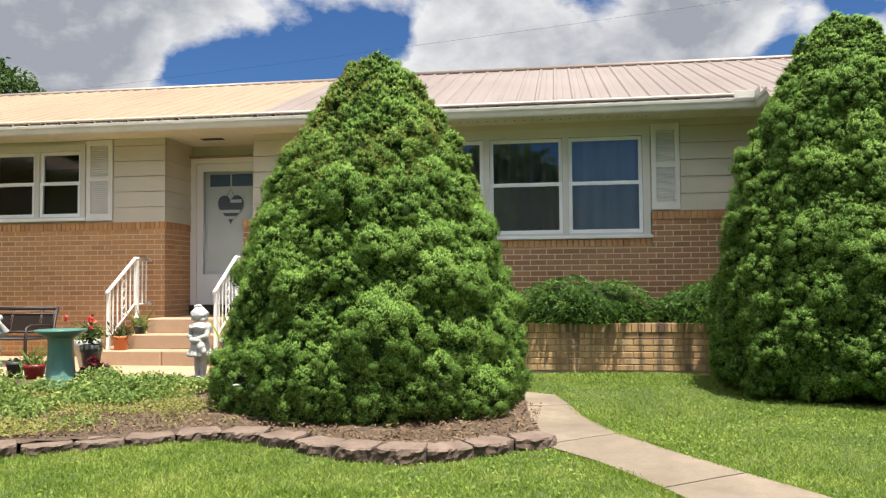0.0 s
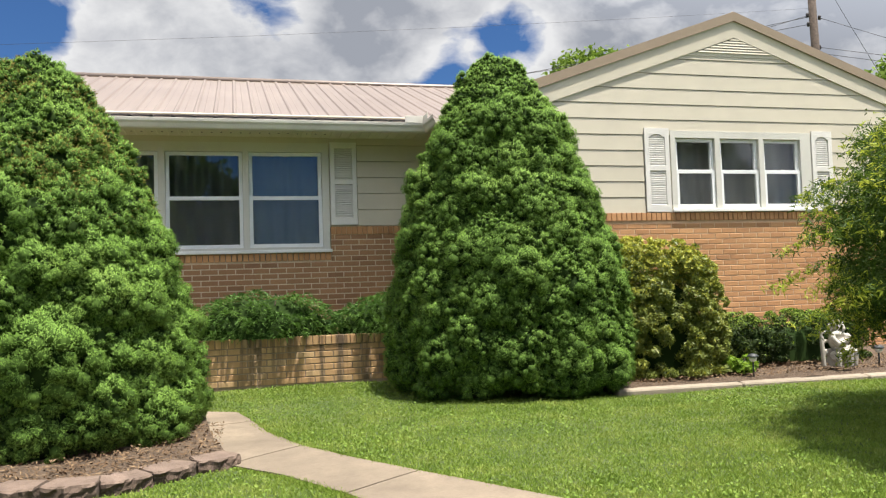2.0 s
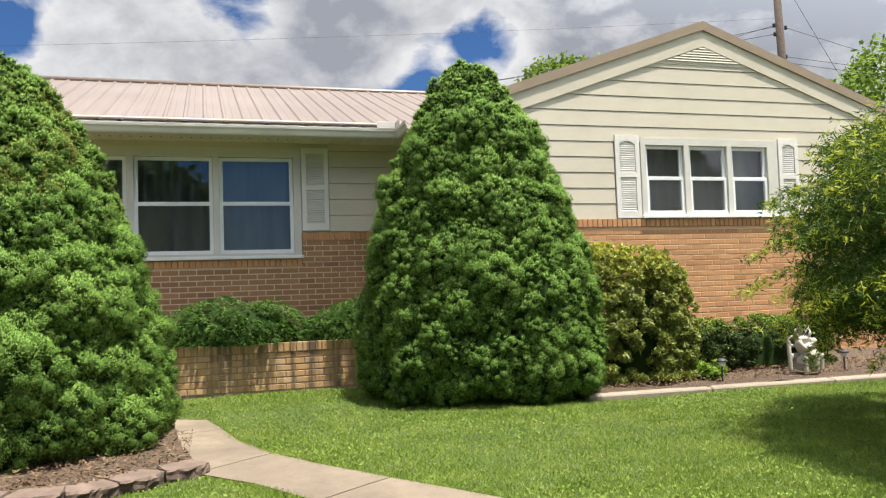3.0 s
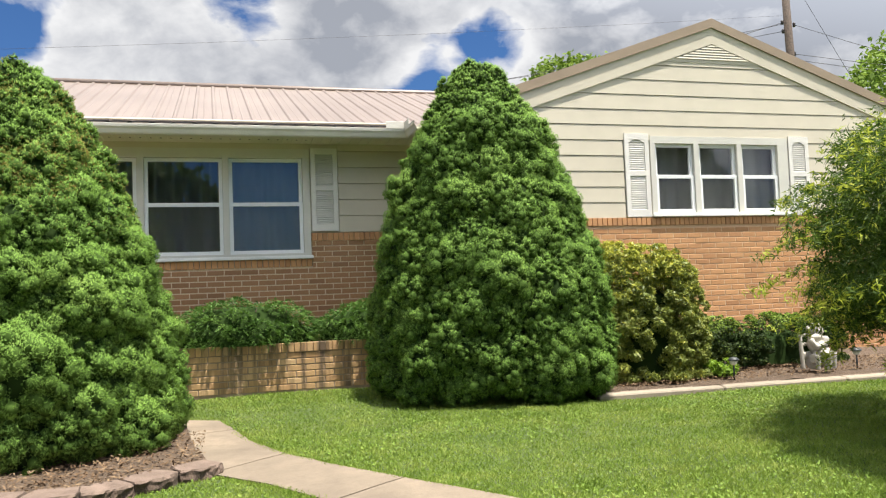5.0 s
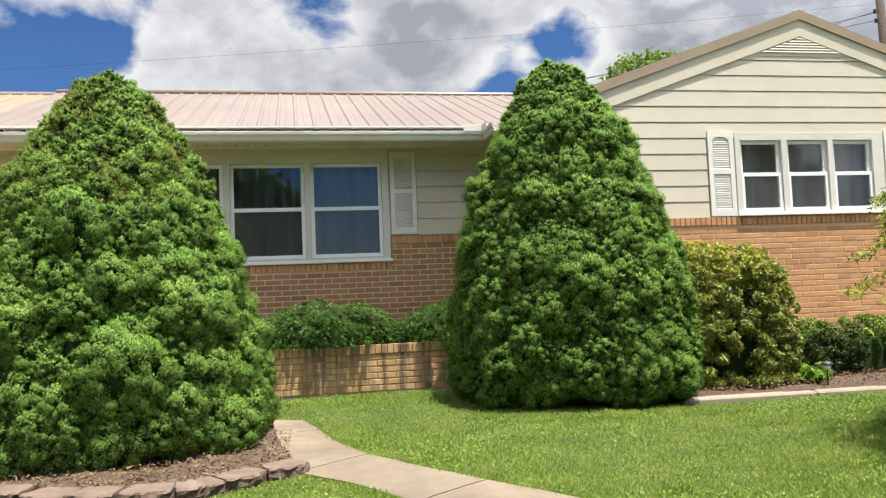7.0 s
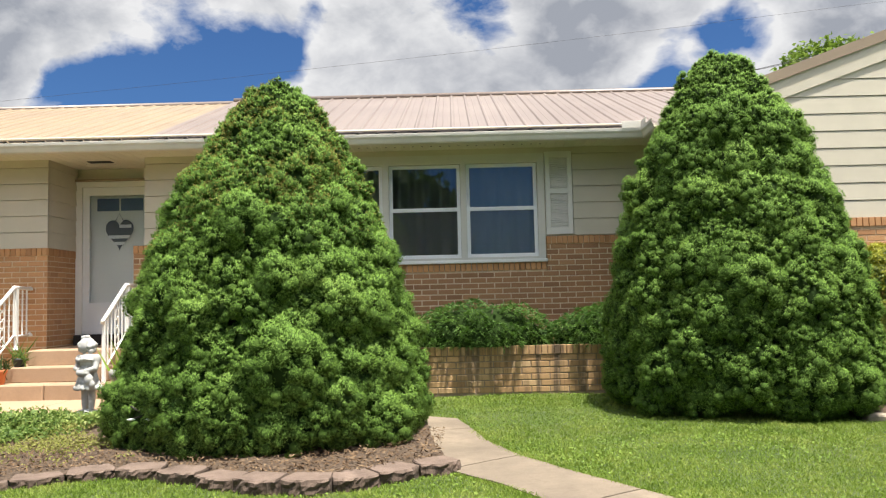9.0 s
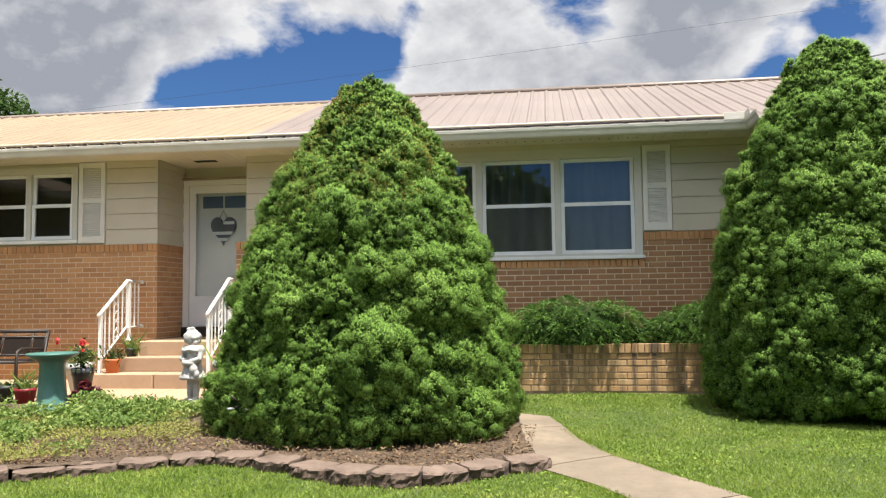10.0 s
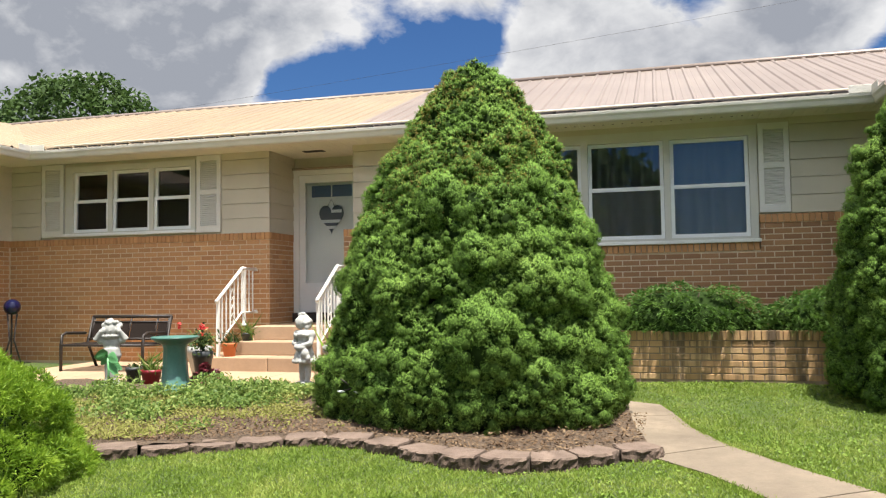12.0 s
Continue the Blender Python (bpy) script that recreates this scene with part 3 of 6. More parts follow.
hpart("soffit", box(2.3, X_WING + 0.1, G_FRONT + 0.1, EAVE_Y + 0.06, 2.915, 2.935), M["soffit"])
hpart("fascia", box(-8.6, 2.35, EAVE_Y + 0.035, EAVE_Y + 0.06, 2.89, 3.03), M["gutter"])


def gutter(points, out):
    """An ogee gutter swept along a straight line; out: the side on which it opens."""
    prof = [(0.0, 0.0), (0.0, -0.115), (0.07, -0.115), (0.085, -0.10), (0.10, -0.06), (0.118, -0.035), (0.122, -0.004), (0.112, 0.0), (0.108, -0.02)]
    a, b = Vector(points[0]), Vector(points[1])
    out = Vector(out)
    V = [p + out * d + Vector((0, 0, h)) for p in (a, b) for d, h in prof]
    k = len(prof)
    return hpart("gutter", mesh_from("gutter", V, [(i, i + 1, k + i + 1, k + i) for i in range(k - 1)], M["gutter"]), M["gutter"], None, "weathered white ogee gutter")


gutter(((-8.6, EAVE_Y + 0.035, 2.995), (2.36, EAVE_Y + 0.035, 2.995)), (0, -1, 0))
gutter(((-8.6, EAVE_Y + 0.035, 2.995), (-8.6, 4.8, 2.995)), (1, 0, 0))
gutter(((2.36, EAVE_Y + 0.035, 2.995), (2.36, G_FRONT, 2.995)), (-1, 0, 0))
for x0, x1, s in ((2.02, 2.25, 1), (-8.48, -8.25, -1)):
    hpart("splash_guard", box(x0, x1, EAVE_Y - 0.09, EAVE_Y - 0.083, 2.99, 3.075, 0.002), M["gutter"])
    xs = x1 if s > 0 else x0
    hpart("splash_guard", box(xs - 0.004, xs + 0.004, EAVE_Y - 0.30, EAVE_Y - 0.083, 2.99, 3.075, 0.002), M["gutter"])
# perforated vent holes, near-black discs painting their shade, and trim board below the soffit
hpart("frieze_board", box(-1.9, 1.17, Y_MAIN - 0.03, Y_MAIN - 0.002, 2.845, 2.915), M["siding"])
for i in range(26):
    bm = bmesh.new()
    lathe([(0.011, -0.002), (0.011, 0.001)], 8, bm, (-1.7 + i * 0.112, 9.72 + 0.03 * noise.noise(Vector((i, 0, 0))), 2.9135))
    hpart("soffit_hole", bm, M["dark"])
hpart("porch_vent", box(-4.72, -4.42, 10.15, 10.27, 2.908, 2.915), M["dark"])

# ---------------------------------------------------------------- bricks of the walls are laid at the end of the file

# ---------------------------------------------------------------- steps, patio, path, planter and edging
def slab(name, x0, x1, y0, y1, z0, z1, mat, parent, bevel=0.012):
    return part(name, box(x0, x1, y0, y1, z0, z1, bevel), mat, parent)


porch = thing("front_steps", (-4.6, 9.5, 0), "peach-coloured concrete front steps leading to the porch", "steps")
for x0, x1, y0, y1, z0, z1 in ((-5.66, -4.62, 8.90, 10.0, -0.05, 0.172), (-4.61, -3.50, 8.90, 10.0, -0.05, 0.172), (-5.30, -3.62, 9.20, 10.0, 0.17, 0.345), (-5.12, -3.88, 9.50, 10.76, 0.34, 0.525)):
    slab("step", x0 + 4.6, x1 + 4.6, y0 - 9.5, y1 - 9.5, z0, z1, M["steps"], porch)
slab("threshold", -0.50, 0.66, 1.10, 1.25, 0.52, 0.66, M["iron"], porch, 0.006)

patio = thing("patio", (-5, 8.4, 0), "pale pinkish concrete patio before the steps", "patio", kind="structure")
for i in range(4):
    slab("slab", -2.9 + i * 1.2, -1.71 + i * 1.2, -0.75, 1.55, -0.2, 0.0, M["steps"], patio)

garden_path = thing("garden_path", (0, 5, 0), "worn pale concrete garden path with cracked joints", "path", kind="structure")


# pairs of left and right edge points from near to far; True where a joint crosses
PATH = [((4.3, -6.0), (5.3, -5.8), True), ((3.2, -2.4), (4.2, -2.1), True), ((2.2, 0.4), (3.2, 0.7), True), ((1.5, 2.0), (2.45, 2.3), True), ((1.04, 3.0), (1.68, 3.3), True), ((0.515, 3.97), (0.958, 4.28), True), ((0.247, 4.47), (0.684, 4.72), False), ((-0.066, 4.92), (0.40, 5.30), True),
        ((-0.2, 5.6), (0.20, 5.95), False), ((-0.25, 6.34), (0.108, 6.48), True), ((-0.6, 6.9), (0.0, 7.0), False), ((-1.8, 7.3), (-1.2, 7.75), True), ((-3.2, 7.64), (-2.9, 8.6), True)]


def path_slab(rows):
    V, F = [], []
    sub = []
    for (l0, r0, _), (l1, r1, _) in zip(rows, rows[1:]):
        for k in range(4):
            t = k / 4
            sub.append((Vector(l0).lerp(Vector(l1), t), Vector(r0).lerp(Vector(r1), t)))
    sub.append((Vector(rows[-1][0]), Vector(rows[-1][1])))
    d0, d1 = (sub[1][0] - sub[0][0]).normalized() * 0.007, (sub[-1][0] - sub[-2][0]).normalized() * 0.007
    sub[0] = (sub[0][0] + d0, sub[0][1] + d0)
    sub[-1] = (sub[-1][0] - d1, sub[-1][1] - d1)
    for l, r in sub:
        for i in range(5):
            q = l.lerp(r, i / 4)
            wob = 0.012 * noise.noise(Vector((q.x * 5, q.y * 5, i))) if i in (0, 4) else 0
            V.append((q.x + wob, q.y - 5, ground_z(q.x, q.y) + 0.016 + 0.004 * noise.noise(Vector((q.x * 2, q.y * 2, 0)))))
    m_ = len(sub)
    for k in range(m_ - 1):
        for i in range(4):
            a = k * 5 + i
            F.append((a, a + 1, a + 6, a + 5))
    rim = [i for i in range(5)] + [k * 5 + 4 for k in range(1, m_)] + [(m_ - 1) * 5 + i for i in (3, 2, 1, 0)] + [k * 5 for k in range(m_ - 2, 0, -1)]
    o = len(V)
    V += [(V[i][0], V[i][1], V[i][2] - 0.1) for i in rim]
    for j in range(len(rim)):
        k = (j + 1) % len(rim)
        F.append((rim[k], rim[j], o + j, o + k))
    return mesh_from("slab", V, F, M["path"])


start = 0
for i in range(1, len(PATH)):
    if PATH[i][2]:
        part("slab", path_slab(PATH[start:i + 1]), M["path"], garden_path)
        start = i

planter = thing("brick_planter", (0.9, 8.9, 0), "low stained brick planter wall before the house", "planter")
bpy.context.view_layer.update()
pw = part("wall", box(-2.4 - 0.9, 2.9 - 0.9, 8.705 - 8.9, 8.88 - 8.9, -0.1, 0.50), M["planter_mortar"], planter)
part("soil", box(-2.4 - 0.9, 2.9 - 0.9, 8.89 - 8.9, 9.96 - 8.9, -0.1, 0.42), M["mulch"], planter)
bpy.context.view_layer.update()

# mulch bed inside the edging and along the gable wing
EDGE = [(-4.6, 3.75), (-3.9, 4.02), (-3.28, 4.29), (-2.91, 4.50), (-2.6, 4.66), (-2.2, 4.86), (-1.9, 4.85), (-1.6, 4.72), (-1.35, 4.58), (-1.05, 4.46), (-0.78, 4.44), (-0.55, 4.56), (-0.32, 4.76), (-0.06, 4.92)]


def along(points, step):
    out, rest = [], 0.0
    for (xa, ya), (xb, yb) in zip(points, points[1:]):
        d = math.hypot(xb - xa, yb - ya)
        s = rest
        while s < d:
            out.append((xa + (xb - xa) * s / d, ya + (yb - ya) * s / d, math.degrees(math.atan2(yb - ya, xb - xa))))
            s += step
        rest = s - d
    return out


def bed(name, poly, z, label):
    bm = bmesh.new()
    vs = [bm.verts.new((x, y, z)) for x, y in poly]
    bm.faces.new(vs)
    bmesh.ops.triangulate(bm, faces=bm.faces[:])
    bmesh.ops.subdivide_edges(bm, edges=bm.edges[:], cuts=6, use_grid_fill=True)
    bmesh.ops.subdivide_edges(bm, edges=bm.edges[:], cuts=2, use_grid_fill=True)
    for v in bm.verts:
        v.co.z += 0.025 * noise.noise(v.co * 3.0) + 0.012 * noise.noise(v.co * 14.0)
    ob = part(name, bm, M["mulch"])
    return tagged(ob, label, "flower bed", kind="structure")


bed("mulch_bed", [(x, y + 0.05) for x, y in EDGE] + [(-0.16, 5.6), (-0.25, 6.6), (-0.6, 7.6), (-3.2, 7.66), (-6.5, 7.66), (-6.5, 4.0)], 0.024, "brown bark mulch bed round the spruce")
bed("mulch_bed", [(3.3, 6.605), (7.6, 6.41), (10, 6.31), (10, 8.82), (3.0, 8.82), (3.0, 7.2)], 0.018, "brown mulch bed before the gable wall")

edging = thing("edging_wall", (0, 0, 0), "curved row of brown split-face concrete edging blocks", "garden edging")
rngb = random.Random(3)
for i, (x, y, a) in enumerate(along(EDGE + [(0.09, 5.04)], 0.292)):
    # a bowed, split front, flat worn top and narrower back
    k = 0.139 * rngb.uniform(0.95, 1.04)
    bow = rngb.uniform(0.035, 0.055)
    outline = [(k * t, -0.016 - bow * (1 - t * t)) for t in np.linspace(-1, 1, 15)] + [(k * 0.97, 0.06), (k * 0.80, 0.18), (0.0, 0.18), (-k * 0.80, 0.18), (-k * 0.97, 0.06)]
    bm = bmesh.new()
    levels = []
    for z in (-0.12, -0.08, -0.055, -0.03, -0.008, 0.014, 0.034, 0.043):
        ring = []
        for px, py in outline:
            q = Vector((px + i * 3.7, py, z))
            front = py < 0.03
            rough = 0.020 if front and z < 0.04 else 0.004
            inset = 0.010 if z > 0.04 else 0.0
            ring.append(bm.verts.new((px * (1 - inset * 3) + noise.noise(q * 33) * rough * 0.4, py + inset * (1 if front else -1) + noise.noise(q * 38 + Vector((9, 0, 0))) * rough + noise.noise(q * 14) * rough, z + (noise.noise(q * 16 + Vector((0, 5, 0))) * 0.010 if z < 0.04 else 0.0))))
        levels.append(ring)
    for lo, hi in zip(levels, levels[1:]):
        for j in range(len(outline)):
            j1 = (j + 1) % len(outline)
            bm.faces.new((lo[j], lo[j1], hi[j1], hi[j]))
    bm.faces.new(levels[-1])
    bmesh.ops.recalc_face_normals(bm, faces=bm.faces[:])
    bmesh.ops.rotate(bm, verts=bm.verts[:], cent=(0, 0, 0), matrix=Matrix.Rotation(radians(a + rngb.uniform(-5, 5)), 3, "Z"))
    bmesh.ops.translate(bm, verts=bm.verts[:], vec=(x, y + rngb.uniform(-0.008, 0.008), rngb.uniform(-0.014, 0.008) - (0.012 if x < -2.2 else 0.0)))
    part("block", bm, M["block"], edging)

kerb = thing("bed_kerb", (0, 0, 0), "pale low concrete kerb along the flower bed", "kerb")
for i, (xa, xb) in enumerate(((3.30, 4.55), (4.56, 5.9), (5.91, 7.3), (7.31, 9.6))):
    ya, yb = 6.52 - 0.045 * (xa - 3.4), 6.52 - 0.045 * (xb - 3.4)
    V = [(xa, ya, -0.1), (xb, yb, -0.1), (xb, yb, 0.008), (xa, ya, 0.008), (xa, ya + 0.09, -0.1), (xb, yb + 0.09, -0.1), (xb, yb + 0.11, 0.02), (xa, ya + 0.11, 0.02)]
    bm = bmesh.new()
    vs = [bm.verts.new(v) for v in V]
    for q in ((0, 1, 2, 3), (3, 2, 6, 7), (5, 4, 7, 6), (4, 0, 3, 7), (1, 5, 6, 2)):
        bm.faces.new([vs[k] for k in q])
    bmesh.ops.bevel(bm, geom=[e for e in bm.edges if not e.is_boundary], offset=0.012, segments=1, affect="EDGES")
    part("kerb_piece", bm, M["kerb"], kerb)


# ---------------------------------------------------------------- foliage
def blades(points, normals, length, width, spread, per, rng, droop=0.0):
    """Thin three-cornered needles round each point, leaning about its normal."""
    n_ = len(points) * per
    p = np.repeat(points, per, 0)
    d = np.repeat(normals, per, 0) + rng.normal(0, spread, (n_, 3))
    d[:, 2] -= droop
    d /= np.linalg.norm(d, axis=1, keepdims=True) + 1e-9
    side = np.cross(d, rng.normal(0, 1, (n_, 3)))
    side /= np.linalg.norm(side, axis=1, keepdims=True) + 1e-9
    l = length * rng.uniform(0.6, 1.25, (n_, 1))
    wv = width * rng.uniform(0.7, 1.2, (n_, 1))
    p = p + rng.normal(0, length * 0.22, (n_, 3))
    v = np.stack([p - side * wv / 2, p + side * wv / 2, p + d * l], 1).reshape(-1, 3)
    return v, np.arange(n_ * 3).reshape(-1, 3)


def leaves(points, normals, length, width, tilt, rng):
    """Four-cornered leaves with a fold along the middle."""
    n_ = len(points)
    nn = normals + rng.normal(0, tilt, (n_, 3))
    nn /= np.linalg.norm(nn, axis=1, keepdims=True) + 1e-9
    d = np.cross(nn, rng.normal(0, 1, (n_, 3)))
    d /= np.linalg.norm(d, axis=1, keepdims=True) + 1e-9
    s = np.cross(nn, d)
    l = length * rng.uniform(0.6, 1.3, (n_, 1))
    wv = width * rng.uniform(0.7, 1.2, (n_, 1))
    a, b = points - d * l * 0.5, points + d * l * 0.5
    m1 = points + s * wv * 0.5 + nn * wv * 0.12
    m2 = points - s * wv * 0.5 + nn * wv * 0.12
    return np.stack([a, m1, b, m2], 1).reshape(-1, 3), np.arange(n_ * 4).reshape(-1, 4)


def clumped(centres, radii, count, rng, outward, squash=0.85):
    """Points spread over the outer skin of many round clumps, without those buried in a neighbour."""
    area = radii ** 2
    idx = rng.choice(len(centres), count, p=area / area.sum())
    d = rng.normal(0, 1, (count, 3))
    d /= np.linalg.norm(d, axis=1, keepdims=True)
    flip = (d * outward[idx]).sum(1) < -0.15
    d[flip] *= -1
    p = centres[idx] + d * radii[idx, None] * np.array([1, 1, squash]) * rng.uniform(0.9, 1.04, (count, 1))
    keep = np.ones(count, bool)
    sq = np.array([1, 1, 1 / squash])
    cs = centres * sq
    for s in range(0, count, 4000):
        q = p[s:s + 4000] * sq
        d2 = (q ** 2).sum(1)[:, None] + (cs ** 2).sum(1)[None] - 2 * q @ cs.T
        ratio = d2 / (radii ** 2)[None]
        ratio[np.arange(len(q)), idx[s:s + 4000]] = 9
        keep[s:s + 4000] = ratio.min(1) > 0.66
    return p[keep], d[keep]


def spruce(name, at, height, profile, seed, count, spacing, label, lean=(0.0, 0.0), dead=None, dry=0.0):
    """A dense cone-shaped dwarf spruce: trunk, limbs, and a crown of rounded puffs, each of many needled knobs, with dark hollows between."""
    rng = np.random.default_rng(seed)
    root = thing(name, at, label, "tree")
    zs, rs = np.array([q[0] for q in profile]) * height, np.array([q[1] for q in profile])
    part("trunk", tube([(0, 0, -0.05), (0.02, 0, height * 0.5), (lean[0] * 0.9, lean[1] * 0.9, height * 0.9)], [0.09, 0.055, 0.012], 8), M["bark"], root)
    for k in range(7):
        a, z = k * 2.4, 0.3 + k * 0.28
        r = float(np.interp(z, zs, rs)) * 0.7
        part("limb", tube([(0, 0, z - 0.1), (math.cos(a) * r, math.sin(a) * r, z + 0.08)], [0.025, 0.006], 5), M["bark"], root)

    def skin(th, z):
        """The envelope, slightly uneven, with the way out of it."""
        r = np.interp(z, zs, rs)
        r = r * (1 + 0.05 * np.array([noise.noise(Vector((math.cos(t) * 1.6, math.sin(t) * 1.6, h * 2.2 + seed))) for t, h in zip(th, z)]))
        slope = (np.interp(z - 0.05, zs, rs) - np.interp(z + 0.05, zs, rs)) / 0.1
        n_ = np.stack([np.cos(th), np.sin(th), np.clip(slope, -0.2, 1.5)], 1)
        n_ /= np.linalg.norm(n_, axis=1, keepdims=True)
        return np.stack([np.cos(th) * r + lean[0] * (z / height) ** 2, np.sin(th) * r + lean[1] * (z / height) ** 2, z], 1), n_

    # puffs: spread evenly over the envelope by leaving out those that stand too close
    k = 9000
    z = (0.025 + rng.uniform(0.0, 1.0, k) * 0.955) * height
    z = z[rng.uniform(0, 1, k) < (np.interp(z, zs, rs) + 0.03) / rs.max()]
    th = rng.uniform(0, 2 * math.pi, len(z))
    base, n_ = skin(th, z)
    size = spacing * rng.uniform(0.5, 1.35, len(z)) * np.clip(np.interp(z, zs, rs) / 0.85, 0.45, 1.0)
    chosen = []
    for i in range(len(z)):
        near_ = [j for j in chosen if abs(z[j] - z[i]) < 0.4]
        if not near_ or (np.linalg.norm((base[near_] - base[i]) * np.array([1, 1, 1.15]), axis=1) / (size[near_] + size[i])).min() > 0.61:
            chosen.append(i)
    chosen = np.array(chosen)
    base, n_, R = base[chosen], n_[chosen], size[chosen]
    sunk = rng.uniform(0.42, 0.98, len(R))
    C = base - n_ * (R * sunk)[:, None]
    # knobs over the outer side of each puff
    K, KR, KW, KC = [], [], [], []
    for c, r, w_ in zip(C, R, n_):
        m = int(78 * (r / 0.2)) + 12
        i = np.arange(m) + 0.5
        ph, ga = np.arccos(1 - 2 * i / m), i * 2.39996 + rng.uniform(0, 6)
        d = np.stack([np.sin(ph) * np.cos(ga), np.sin(ph) * np.sin(ga), np.cos(ph)], 1) + rng.normal(0, 0.10, (m, 3))
        d /= np.linalg.norm(d, axis=1, keepdims=True)
        d = d[(d @ w_ > -0.30)]
        bulge = np.array([1 + 0.28 * noise.noise(e * 1.9 + Vector((c[0] * 7, c[1] * 7, c[2] * 7))) for e in map(Vector, d.tolist())])
        q = c + d * (r * bulge * rng.uniform(0.86, 1.06, len(d)))[:, None]
        # leave out knobs buried in another puff
        gap_ = np.linalg.norm(q[:, None] - C[None], axis=2) / R[None]
        ok = ((gap_ < 0.80).sum(1) == 0) & (q[:, 2] > 0.015)
        K.append(q[ok])
        KR.append(np.minimum(r * rng.uniform(0.17, 0.32, ok.sum()), 0.072))
        KW.append(d[ok])
        KC.append(np.tile(w_, (ok.sum(), 1)))
    K, KR, KW, KC = np.vstack(K), np.concatenate(KR), np.vstack(KW), np.vstack(KC)
    finder = kdtree.KDTree(len(K))
    for i, q in enumerate(K.tolist()):
        finder.insert(q, i)
    finder.balance()
    share = count * KR ** 2 / (KR ** 2).sum()
    P, N = [], []
    for i in range(len(K)):
        m = max(4, int(share[i] * 1.9))
        d = rng.normal(0, 1, (m, 3)) + KW[i] * 0.55
        d /= np.linalg.norm(d, axis=1, keepdims=True)
        q = K[i] + d * KR[i] * rng.uniform(0.86, 1.10, (m, 1))
        near_ = [j for _, j, e in finder.find_range(K[i].tolist(), KR[i] * 2.1) if j != i]
        ok = (d @ KW[i] > -0.45) & (q[:, 2] > 0.0)
        if near_:
            ok &= (np.linalg.norm(q[:, None] - K[near_][None], axis=2) / KR[near_][None]).min(1) > 0.86
        P.append(q[ok])
        way_ = d[ok] * 0.44 + KW[i] * 0.68 + KC[i] * 0.10
        N.append(way_ / np.linalg.norm(way_, axis=1, keepdims=True))
    p, nrm = np.vstack(P), np.vstack(N)
    ok = np.ones(len(p), bool)
    if dead is not None:
        # dry brown needles: one patch, and a thin scatter over the upper crown
        near_ = np.linalg.norm((p - np.array(dead)) * np.array([1, 1, 0.75]), axis=1) + rng.normal(0, 0.05, len(p))
        patchy = np.array([noise.noise(Vector(q)) for q in (p * np.array([2.6, 2.6, 3.4])).tolist()])
        high = np.clip((p[:, 2] / height - 0.50) / 0.25, 0, 1) * np.clip(0.35 + patchy * 1.6, 0, 1) * dry
        brown = rng.uniform(0, 1, len(p)) < np.maximum(high, (near_ < 0.21) * 0.38)
        v, f_ = blades(p[brown], nrm[brown], 0.017, 0.005, 0.45, 4, rng)
        part("dry_patch", soup("dry_patch", v, f_, M["dead"]), M["dead"], root, "scattered dry brown needles")
        ok &= ~brown
    v, f_ = blades(p[ok], nrm[ok], 0.0155, 0.0050, 0.60, 4, rng)
    tri = v.reshape(-1, 3, 3)
    face_n = np.cross(tri[:, 1] - tri[:, 0], tri[:, 2] - tri[:, 0])
    inward = (face_n * np.repeat(nrm[ok], 4, 0)).sum(1) < 0
    f_[inward] = f_[inward][:, ::-1]
    me = soup("crown", v, f_, M["spruce"], True)
    soft_n = np.repeat(nrm[ok], 12, 0) + np.repeat(rng.normal(0, 0.14, (ok.sum() * 4, 3)), 3, 0)
    soft_n /= np.linalg.norm(soft_n, axis=1, keepdims=True)
    me.normals_split_custom_set_from_vertices(soft_n.astype(np.float32))
    part("crown", me, M["spruce"], root)

    # inner branches just below the needles, painted dark as the shade in the gaps
    def balls(centres, radii, fine):
        bm = bmesh.new()
        bmesh.ops.create_icosphere(bm, subdivisions=fine, radius=1)
        bm.verts.ensure_lookup_table()
        v0 = np.array([v.co for v in bm.verts])
        f0 = np.array([[v.index for v in f_.verts] for f_ in bm.faces])
        bm.free()
        v = (centres[:, None] + v0[None] * radii[:, None, None]).reshape(-1, 3)
        return v, (f0[None] + (np.arange(len(centres)) * len(v0))[:, None, None]).reshape(-1, 3)

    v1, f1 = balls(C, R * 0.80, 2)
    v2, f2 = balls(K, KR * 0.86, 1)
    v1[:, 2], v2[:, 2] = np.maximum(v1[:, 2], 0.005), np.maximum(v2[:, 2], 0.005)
    part("inner_crown", soup("inner_crown", v1, f1, M["gap_shade"], True), M["gap_shade"], root)
    part("twig_mass", soup("twig_mass", v2, f2, M["twig_shade"], True), M["twig_shade"], root)
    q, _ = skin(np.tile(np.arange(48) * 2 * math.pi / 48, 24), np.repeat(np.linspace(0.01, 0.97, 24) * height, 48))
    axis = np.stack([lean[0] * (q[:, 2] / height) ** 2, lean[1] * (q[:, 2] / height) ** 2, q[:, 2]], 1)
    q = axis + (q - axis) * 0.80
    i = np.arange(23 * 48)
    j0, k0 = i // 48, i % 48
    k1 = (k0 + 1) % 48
    part("inner_branches", soup("inner_branches", q, np.stack([j0 * 48 + k0, j0 * 48 + k1, (j0 + 1) * 48 + k1, (j0 + 1) * 48 + k0], 1), M["gap_shade"], True), M["gap_shade"], root)
    return root


